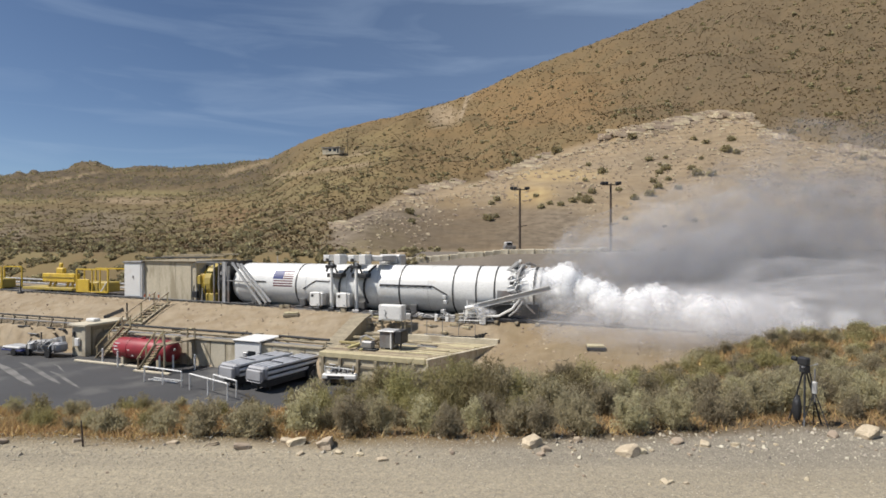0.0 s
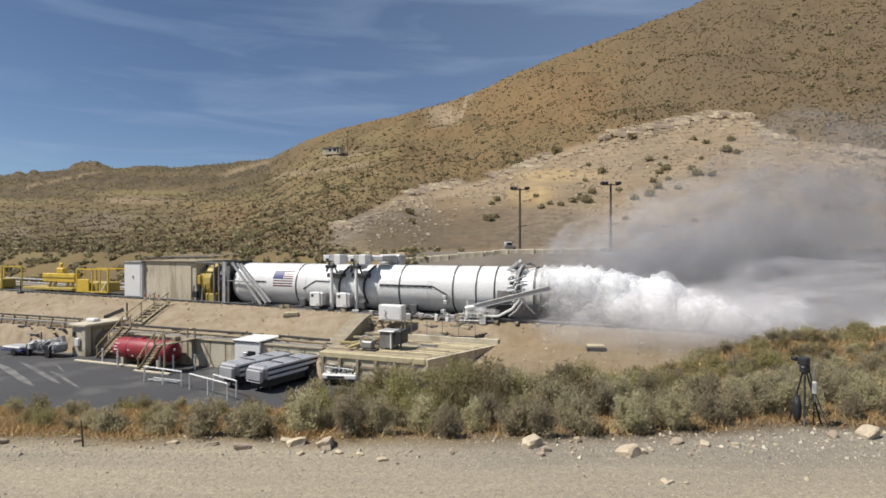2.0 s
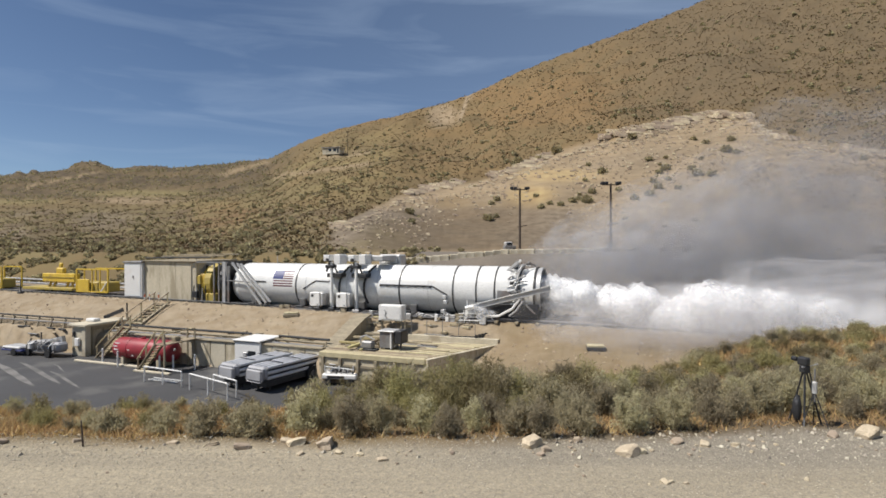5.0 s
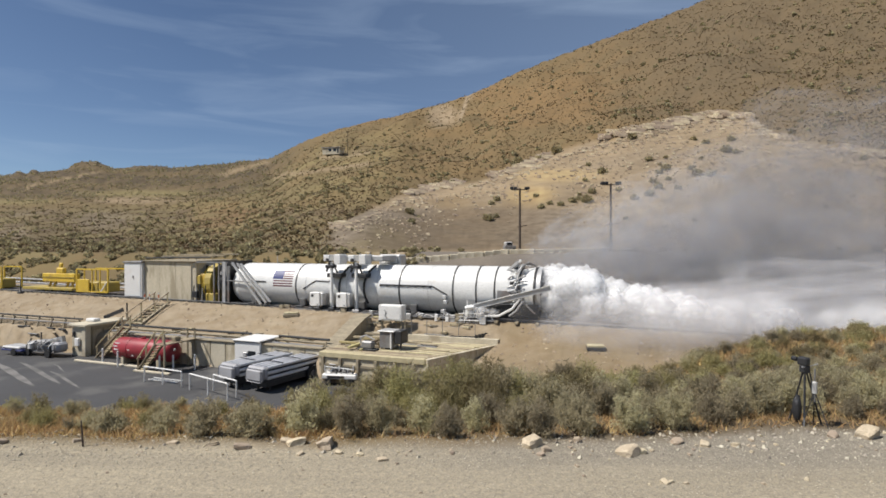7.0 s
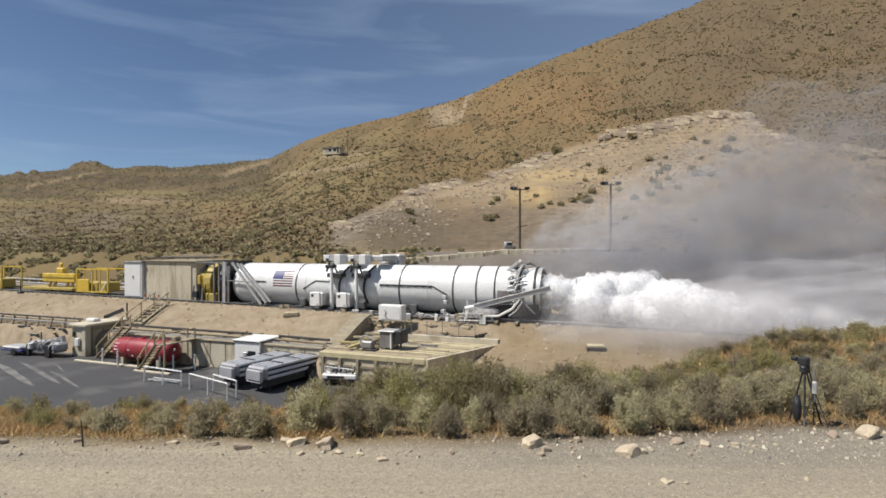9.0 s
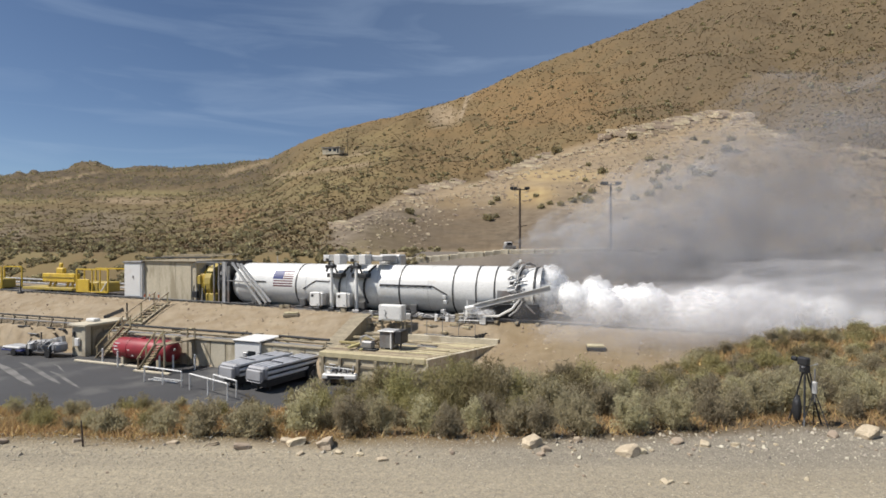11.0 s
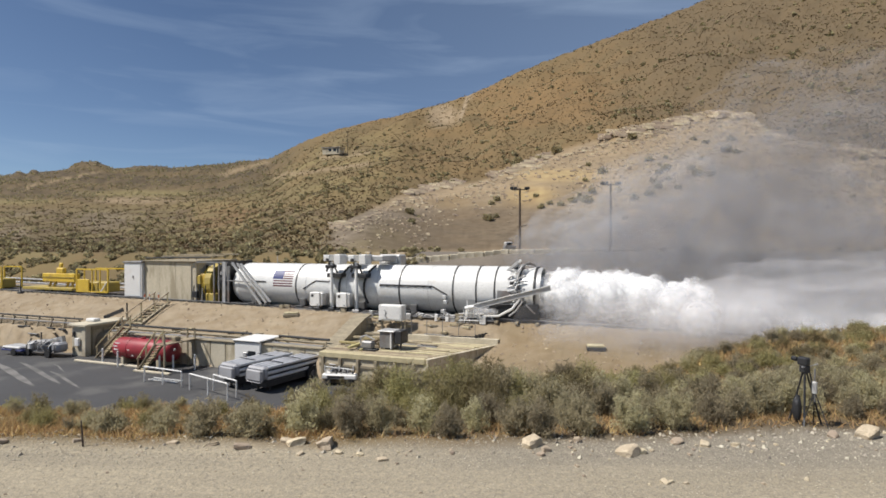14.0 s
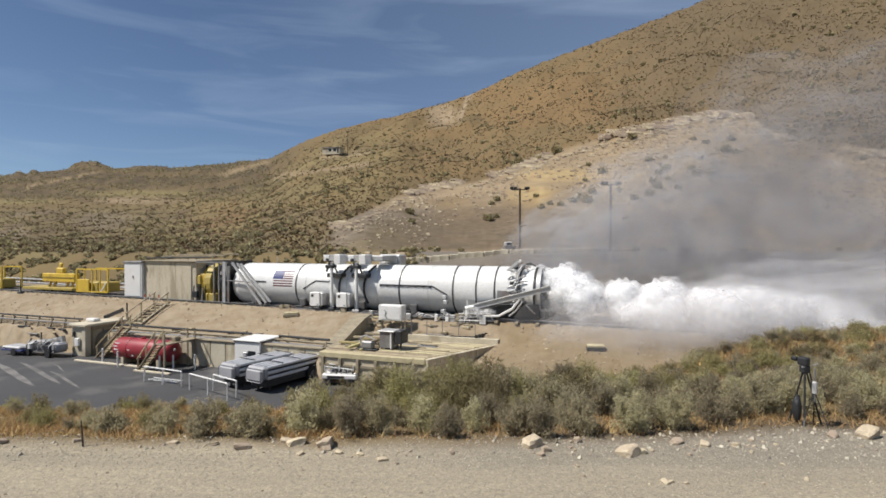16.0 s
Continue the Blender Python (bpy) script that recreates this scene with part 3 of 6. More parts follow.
    for k in range(12):
        a = radians(-25 + 9.5 * k)
        rr = R + q.uniform(0.05, 0.22)
        pts = [(3.15 + q.uniform(-0.3, 0.2) + 0.22 * i, -(rr + 0.1 * math.sin(2.1 * i + k)) * math.cos(a + 0.07 * i), H + (rr + 0.1 * math.sin(1.7 * i + k)) * math.sin(a + 0.07 * i)) for i in range(5)]
        part("aft_hose", curve_tube(pts, 0.045), (WHITE, LIGHT_STEEL, STEEL, MOTOR)[k % 4], m, "pale hose round the aft ring")
    for k in range(5):
        a = radians(5 + 17 * k)
        part("aft_fitting", box(B(), 3.0 + 0.1 * (k % 3), 3.35 + 0.1 * (k % 3), -R * math.cos(a) - 0.14, -R * math.cos(a) + 0.1, H + R * math.sin(a) - 0.1, H + R * math.sin(a) + 0.14, 0.03), (LIGHT_STEEL, BLACK, WHITE)[k % 3], m)
    for s, z in ((-1.9, 1.9), (-1.8, 1.55), (-2.0, 0.85)):
        part("fitting", box(B(), s - 0.16, s + 0.16, -2.0, -1.6, z - 0.14, z + 0.14, 0.03), LIGHT_STEEL, m)
    part("access_panel", box(B(), 2.15, 3.35, -1.88, -1.6, 1.7, 2.55, 0.02), STEEL, m, "grey access panel")
    return m


def curve_tube(pts, r, n=6):
    """A bent tube through the points, as a bmesh."""
    bm = B()
    for a, b in zip(pts, pts[1:]):
        rod(bm, a, b, r, n)
    return bm


build_motor()


def motor_saddles():
    """Low steel cradles that carry the motor."""
    first = None
    for s in (-19.5, -14.6, -9.0, -4.5, 0.0):
        if first is None:
            c = thing("motor_cradle", bed_pose(s, 0, PADZ(s)), "dark steel cradle under the rocket motor", "cradle", "cradles under the motor")
            part("base", box(B(), -0.35, 0.35, -2.2, 2.2, -0.05, 0.22, 0.03), BLACK, c)
            for y in (-1.5, 1.5):
                part("horn", beam(B(), (0, y, 0.15), (0, y * 1.06, 0.75), 0.5, 0.4), STEEL, c)
            first = c
        else:
            copy_thing(first, bed_pose(s, 0, PADZ(s)))


motor_saddles()


# ballast colour, kept extra dark for the motor's shade and less bounce
BALLAST = material("ballast", (0.11, 0.098, 0.085), (0.075, 0.068, 0.06), 1.2, 14, 0.95, bump=0.6, stain=(0.2, 0.16, 0.115), stain_at=0.6, stain_scale=0.4)


def rails():
    for off in (-2.45, -2.0, 2.2):
        z0, z1 = PADZ(-62), PADZ(30)
        bm = B()
        beam(bm, (-62, off, z0 + 0.09), (30, off, z1 + 0.09), 0.2, 0.16)
        r = part("rail", bm, BLACK if off == -2.45 else STEEL)
        r.matrix_world = bed_pose(0, 0, 0)
        tagged(r, "dark steel rail along the edge of the test bed", "rail", "rails of the test bed")
    for k in range(60):
        s = -60 + 1.45 * k
        t = part("sleeper", box(B(), -0.13, 0.13, -2.95, -1.7, -0.12, 0.05, 0.015), WOOD) if k == 0 else new("sleeper", bpy.data.objects["sleeper"].data)
        t.matrix_world = bed_pose(s, 0, PADZ(s))
        tagged(t, "weathered wooden sleeper under the rail", "sleeper", "sleepers")


rails()
ballast = part("ballast_strip", box(B(), -62, 30, -2.35, 2.35, -0.3, 0.03), BALLAST)
ballast.matrix_world = bed_pose(0, 0, PADZ(0)) @ pose(0, 0, 0, 0, math.degrees(math.atan(0.0115)), 0)
tagged(ballast, "stained ballast between the rails, darkened for the motor's shade", "ballast", kind="structure")


def thrust_block():
    b = thing("thrust_block", bed_pose(-29, 0, 0), "tall weathered concrete thrust block", "thrust block")
    part("block", box(B(), -3.1, 2.6, -1.8, 3.2, 0.4, 4.3, 0.06), CONCRETE, b)
    part("block_pilaster", box(B(), 2.0, 3.1, -1.72, 3.1, 0.4, 4.25, 0.05), PALE_CONCRETE, b)
    for k in range(2):
        part("form_joint", box(B(), -1.2 + 1.9 * k, -1.18 + 1.9 * k, -1.806, -1.79, 0.6, 4.2), WOOD, b)
    part("roof_edge", box(B(), -3.2, 3.3, -1.95, 3.3, 4.3, 4.42, 0.02), WOOD, b)
    for y, z in ((-1.4, 4.62), (0.4, 4.72), (2.4, 4.85)):
        part("roof_pipe", rod(B(), (-3.4, y, z), (4.4, y, z + 0.1), 0.06), WOOD if y > 0 else BLACK, b)
    for k in range(7):
        part("roof_pipe_stand", rod(B(), (-3 + k * 1.0, 0.4, 4.4), (-3 + k * 1.0, 0.4, 4.75), 0.04), WOOD, b)
    c = thing("white_cabinet", bed_pose(-33.2, 0, 0), "plain white steel cabinet beside the concrete block", "cabinet")
    part("body", box(B(), -1.2, 1.05, -2.05, 1.5, 0.85, 4.15, 0.03), WHITE, c)
    part("cap", box(B(), -1.3, 1.1, -2.15, 1.6, 4.15, 4.3, 0.02), STEEL, c)
    part("door_panel", box(B(), -1.0, 0.9, -2.09, -2.05, 1.0, 4.0, 0.02), WHITE, c)
    part("door_latch", box(B(), -0.06, 0.06, -2.14, -2.09, 2.7, 2.95, 0.01), STEEL, c)
    part("side_duct", box(B(), -1.55, -1.25, -1.6, 0.5, 0.9, 4.0, 0.03), STEEL, c)


thrust_block()


def yellow_adapter():
    y = thing("thrust_adapter", bed_pose(-24.5, 0, 0), "worn yellow steel thrust adapter frame before the motor", "steel frame")
    def arch(name, s, r0, r1, mat):
        bm = B()
        n = 22
        for k in range(n):
            a0, a1 = math.pi * 2 * k / n, math.pi * 2 * (k + 1) / n
            vs = []
            for x in (s, s + 0.7):
                for a in (a0, a1):
                    for r in (r0, r1):
                        vs.append(bm.verts.new((x, r * math.cos(a), 2.38 + r * math.sin(a))))
            for q in ((0, 1, 3, 2), (4, 6, 7, 5), (1, 5, 7, 3), (0, 2, 6, 4)):
                bm.faces.new([vs[i] for i in q])
        bmesh.ops.recalc_face_normals(bm, faces=bm.faces)
        part(name, bm, mat, y)
    arch("ring", -0.5, 1.0, 1.8, DARK_YELLOW)
    arch("outer_ring", -0.95, 1.3, 1.62, YELLOW)
    arch("inner_ring", 0.75, 0.8, 1.5, BLACK)
    part("yellow_box", box(B(), -1.05, -0.5, -1.6, -0.9, 2.5, 3.25, 0.05), YELLOW, y)
    part("yellow_plate", box(B(), -1.3, -0.9, -1.75, -1.0, 2.3, 3.1, 0.04), DARK_YELLOW, y)
    part("dark_core", box(B(), -1.3, 1.1, -0.7, 1.5, 0.6, 4.0, 0.05), BLACK, y)
    part("lower_block", box(B(), -0.3, 0.9, -1.8, -0.8, 0.65, 1.5, 0.05), DARK_YELLOW, y)
    for k in range(5):
        x = -1.55 + 0.33 * k
        part("pipe", rod(B(), (x, -1.95, 0.6), (x + 0.05, -1.9, 2.2 - 0.2 * (k % 2)), 0.05), LIGHT_STEEL if k % 2 else BLACK, y)
    part("valve_box", box(B(), -1.6, -1.0, -2.1, -1.8, 1.1, 1.7, 0.03), BLACK, y)
    for x in (0.75, 1.3):
        part("post", beam(B(), (x, -1.85, 0.6), (x, -1.85, 4.3), 0.12, 0.12), STEEL, y)
    part("top_bar", beam(B(), (-1.4, -1.85, 4.3), (2.2, -1.85, 4.3), 0.14, 0.14), STEEL, y)
    f = thing("forward_frame", bed_pose(-22.4, 0, 0), "grey steel ring frame with braces round the motor's front", "steel frame")
    part("upright", beam(B(), (-0.1, -1.95, 0.6), (-0.1, -1.95, 4.35), 0.3, 0.2), LIGHT_STEEL, f)
    part("upright", beam(B(), (0.35, -1.95, 0.6), (0.35, -1.95, 4.0), 0.16, 0.16), STEEL, f)
    part("back_plate", box(B(), -0.5, -0.2, -1.9, 1.9, 0.6, 4.4, 0.04), BLACK, f)
    for dx in (0.0, 0.55, 0.95):
        part("brace", beam(B(), (0.7 + dx, -1.9, 4.3 - 0.1 * dx), (4.3 + dx, -2.6, 0.85 + 0.25 * dx), 0.17, 0.13), LIGHT_STEEL, f, "pale grey slanting brace")
    part("rail_bar", beam(B(), (0, -1.95, 2.75), (3.6, -2.1, 2.6), 0.1, 0.1), STEEL, f)
    part("stub_post", rod(B(), (3.4, -2.1, 0.6), (3.4, -2.1, 2.2), 0.06), STEEL, f)
    part("antenna", rod(B(), (2.9, 1.5, 4.0), (2.9, 1.5, 4.9), 0.03), LIGHT_STEEL, f)


yellow_adapter()


def instrument_post(s):
    """A white post with a black saddle band and boxes on top."""
    p = thing("instrument_post", bed_pose(s, 0, 0), "white instrument post with boxes and a black band over the motor", "instrument post", "instrument posts")
    part("post", rod(B(), (0, -2.3, 0.7), (0, -2.3, 4.5), 0.14, 12), WHITE, p)
    part("foot", box(B(), -0.35, 0.35, -2.6, -2.0, 0.5, 0.72, 0.03), BLACK, p)
    bm = B()
    pts = [(0.45 + 0.5 * math.sin(a) ** 2, -1.93 * math.cos(a), 2.38 + 1.93 * math.sin(a)) for a in np.linspace(radians(-38), radians(70), 12)]
    for a, b in zip(pts, pts[1:]):
        beam(bm, a, b, 0.14, 0.1)
    part("saddle_band", bm, BLACK, p, "black band around the motor")
    part("clamp", box(B(), -0.45, 0.9, -2.35, -1.5, 3.25, 3.6, 0.05), BLACK, p)
    part("head_frame", box(B(), -0.5, 0.25, -2.5, -1.9, 4.0, 4.25, 0.04), BLACK, p)
    part("head_box", box(B(), -0.65, -0.1, -2.5, -1.7, 4.55, 5.05, 0.04), WHITE, p)
    part("head_box", box(B(), 0.25, 0.85, -2.4, -1.3, 4.3, 5.1, 0.05), WHITE, p)
    part("camera_tube", rod(B(), (-0.25, -2.6, 4.65), (-0.25, -2.0, 4.65), 0.14, 10), BLACK, p)
    part("strut", beam(B(), (-0.45, -2.35, 3.7), (-0.1, -2.3, 4.6), 0.14, 0.14), BLACK, p)
    part("strut", beam(B(), (0.5, -2.2, 3.5), (0.15, -2.3, 4.4), 0.12, 0.12), BLACK, p)
    part("cross_arm", box(B(), 0.8, 1.9, -1.4, 1.6, 4.55, 5.0, 0.05), LIGHT_STEEL, p)
    return p


post = instrument_post(-11.4)
copy_thing(post, bed_pose(-9.15, 0, 0))
gear = thing("rooftop_gear", bed_pose(-8.3, 0, 0), "grey boxed gear above the far side of the motor", "equipment box")
part("gear_box", box(B(), -0.6, 1.4, 1.1, 2.4, 4.1, 5.05, 0.12), LIGHT_STEEL, gear)
part("gear_lid", box(B(), -0.3, 1.1, 1.0, 1.1, 4.3, 4.8, 0.04), WHITE, gear)


def small_cabinet(s, name_label):
    c = thing("junction_cabinet", bed_pose(s, -2.6, 0), name_label, "cabinet", "white cabinets beside the motor")
    part("body", box(B(), -0.58, 0.35, -0.3, 0.4, 0.95, 2.05, 0.03), WHITE, c)
    part("side_door", box(B(), 0.38, 0.62, -0.25, 0.35, 1.0, 2.0, 0.03), LIGHT_STEEL, c)
    part("window", box(B(), -0.42, -0.22, -0.33, -0.3, 1.7, 1.9, 0.01), BLACK, c)
    part("latch", box(B(), 0.1, 0.2, -0.33, -0.3, 1.05, 1.15, 0.01), STEEL, c)
    for x in (-0.5, 0.3):
        part("leg", rod(B(), (x, 0, 0.5), (x, 0, 0.97), 0.05), BLACK, c)
    return c


cab = small_cabinet(-12.5, "small white steel cabinet on legs beside the motor")
copy_thing(cab, bed_pose(-10.05, -2.6, 0))


def screen_box():
    c = thing("equipment_box", bed_pose(-5.2, -4, 0), "white box on a timber and steel stand below the motor", "equipment box")
    part("body", box(B(), -0.95, 0.93, -0.4, 0.4, 0.32, 1.45, 0.04), WHITE, c)
    part("panel", box(B(), -0.8, 0.8, -0.425, -0.4, 0.42, 1.34, 0.02), WHITE, c)
    part("bar", box(B(), -0.95, -0.8, -0.43, 0.4, 0.2, 0.33, 0.01), BLACK, c)
    part("mark", curve_tube([(-0.45, -0.44, 1.1), (-0.3, -0.44, 0.95), (-0.42, -0.44, 0.7), (-0.2, -0.44, 0.5)], 0.03), STEEL, c)
    for x in (-0.7, 0.8, 1.1):
        part("leg", beam(B(), (x, -0.2, -1.0), (x, -0.2, 0.35), 0.09, 0.09), WOOD, c)
    k = thing("control_cabinet", bed_pose(-3.2, -8.1, 0.44), "grey open-sided control cabinet on the concrete platform", "cabinet")
    part("body", box(B(), -0.75, 0.2, -0.5, 0.5, -1.25, -0.2, 0.03), STEEL, k)
    part("dark_door", box(B(), 0.32, 0.8, -0.5, 0.6, -0.95, -0.1, 0.03), BLACK, k)
    part("white_strip", box(B(), 0.02, 0.12, -0.55, -0.5, -1.3, -0.2, 0.01), WHITE, k)
    part("lid", box(B(), -0.85, 0.3, -0.6, 0.55, -0.2, -0.13, 0.02), LIGHT_STEEL, k)
    part("leg", box(B(), -0.7, -0.6, -0.4, -0.3, -1.42, -1.2), BLACK, k)
    part("leg", box(B(), 0.65, 0.75, -0.4, -0.3, -1.42, -0.9), BLACK, k)
    g = thing("generator", bed_pose(-4.5, -9.0, -0.93), "low rusty generator with pipes on the platform", "generator")
    part("skid", box(B(), -0.7, 0.6, -0.3, 0.3, 0, 0.12, 0.02), BLACK, g)
    part("engine", box(B(), -0.45, 0.35, -0.25, 0.25, 0.12, 0.6, 0.08), STEEL, g)
    part("pipe", curve_tube([(-0.6, 0, 0.1), (-0.6, 0, 0.8), (-0.2, 0, 0.95), (0.4, 0, 0.7)], 0.05), LIGHT_STEEL, g)


screen_box()


def platform():
    p = thing("test_platform", bed_pose(0, 0, 0), "weathered timber-decked concrete platform below the motor", "platform")

    def skewed(name, o0, o1, z0, z1, mat, inset=0.0):
        bm = box(B(), -7.3, 0, o0, o1, z0, z1)
        for v in bm.verts:
            if v.co.x > -1:
                v.co.x = float(platform_edge(v.co.y)) - inset
        part(name, bm, mat, p)

    skewed("base", -10.4, -4.4, -3.0, -1.0, CONCRETE, 0.3)
    skewed("upper_terrace", -4.4, -2.9, -2.6, -0.6, PALE_CONCRETE)
    for a, b in ((-10.45, -8.4), (-8.37, -6.4), (-6.37, -4.4)):
        bm = B()
        beam(bm, (float(platform_edge(a)) - 0.16, a, -1.95), (float(platform_edge(b)) - 0.16, b, -1.95), 0.3, 2.04)
        part("side_wall", bm, CONCRETE, p)
    part("front_beam", box(B(), -7.3, 0.0, -10.5, -10.25, -1.25, -0.92, 0.03), PLANK, p)
    part("front_beam", box(B(), -7.3, 0.0, -10.48, -10.3, -1.8, -1.6, 0.03), WOOD, p)
    for k in range(6):
        part("front_stud", box(B(), -7.1 + 1.25 * k, -6.9 + 1.25 * k, -10.55, -10.4, -2.9, -1.25, 0.02), WOOD, p)
    r = random.Random(4)
    for row in range(22):
        off = -10.2 + 0.262 * row
        s = -7.3
        stop = float(platform_edge(off - 0.12)) - 0.36
        while s < stop - 0.1:
            n = min(r.choice((1.8, 2.4, 3.0, 3.6)), stop - s)
            if n > 0.3 and r.random() > 0.06:
                q = part("plank", box(B(), 0, n - 0.03, -0.115, 0.115, 0, 0.06, 0.008), PLANK, p)
                q.matrix_basis = pose(s, off, -1.0 + r.uniform(0, 0.03), r.uniform(-1, 1), r.uniform(-0.4, 0.4), r.uniform(-0.5, 0.5))
            s += n
    for k in range(9):
        q = part("loose_board", box(B(), -0.7, 0.7, -0.09, 0.09, 0, 0.05, 0.01), r.choice((WOOD, STEEL, BLACK)), p)
        q.matrix_basis = pose(r.uniform(-6.5, -1), r.uniform(-7.5, -4.8), -0.92, 0, r.uniform(-2, 2), r.uniform(-15, 15))
    for k in range(7):
        q = part("terrace_board", box(B(), -0.9, 0.9, -0.06, 0.06, 0, 0.07, 0.01), r.choice((WOOD, STEEL, BLACK)), p)
        q.matrix_basis = pose(r.uniform(-6, 1.4), r.uniform(-4.2, -3.1), -0.6, 0, 0, r.uniform(-6, 6))
    # low hand rail on the far side and the dark edge strip
    f = thing("edge_fence", bed_pose(0, -4.2, 0), "thin grey post-and-cable fence along the platform", "fence")
    for s in np.linspace(-7.2, 1.2, 8):
        part("post", rod(B(), (s, 0, -0.62), (s, 0, 0.5), 0.025, 6), STEEL, f)
    for z in (0.1, 0.45):
        part("cable", rod(B(), (-7.2, 0, z), (1.2, 0, z), 0.012, 5), STEEL, f)
    e = thing("edge_strip", bed_pose(0, 0, 0), "dark toothed steel strip along the terrace edge", "steel strip")
    a, b = Vector((1.2, -4.3, -0.5)), Vector((3.6, -1.7, -0.1))
    part("bar", beam(B(), a, b, 0.12, 0.1), BLACK, e)
    for k in range(14):
        c = a.lerp(b, (k + 0.5) / 14)
        part("tooth", box(B(), c.x - 0.05, c.x + 0.13, c.y - 0.06, c.y + 0.02, c.z - 0.55, c.z + 0.12), BLACK, e)
    part("ground_beam", beam(B(), (2.4, -2.55, 0.15), (4.8, -2.6, 0.12), 0.16, 0.14), BLACK, e)


platform()


def timber_stack():
    """Old yellowed timbers heaped at the upper end of the platform."""
    r = random.Random(23)
    for k in range(22):
        n = r.uniform(0.9, 2.4)
        t = part("old_timber", box(B(), -n / 2, n / 2, -0.1, 0.1, 0, 0.14, 0.015), r.choice((PLANK, OLD_TIMBER, OLD_TIMBER, WOOD)))
        t.matrix_world = bed_pose(r.uniform(-6.4, -4.6), r.uniform(-8.6, -4.9), -0.94 + 0.14 * (k // 9)) @ pose(0, 0, 0, 0, 0, r.choice((0, 0, 90)) + r.uniform(-14, 14))
        tagged(t, "old yellowed timber lying on the platform", "timber", "timbers on the platform")


OLD_TIMBER = material("yellowed_timber", (0.5, 0.43, 0.2), (0.36, 0.31, 0.15), 2, 20, 0.85, bump=0.2, random_by="object")
timber_stack()
# wall added to close the slope's end; dark wood stands for its shade
wing = thing("wing_wall", bed_pose(0, 0, 0), "added sloping wall closing the slope's end, dark as in shade", "wall")
for k in range(12):
    o0 = -9.7 + k * 0.53
    z0, z1 = (gz(*bed(-8.9, o).xy) + 0.06 for o in (o0, o0 + 0.5))
    wbm = box(B(), -8.45, -7.25, o0, o0 + 0.5, -3.0, 0)
    for wv in wbm.verts:
        if wv.co.z > -1:
            wv.co.z = z0 if wv.co.y < o0 + 0.25 else z1
    part("wall_panel", wbm, WOOD, wing)


ORANGE = material("orange_band", (0.7, 0.17, 0.05), rough=0.6, bump=0)


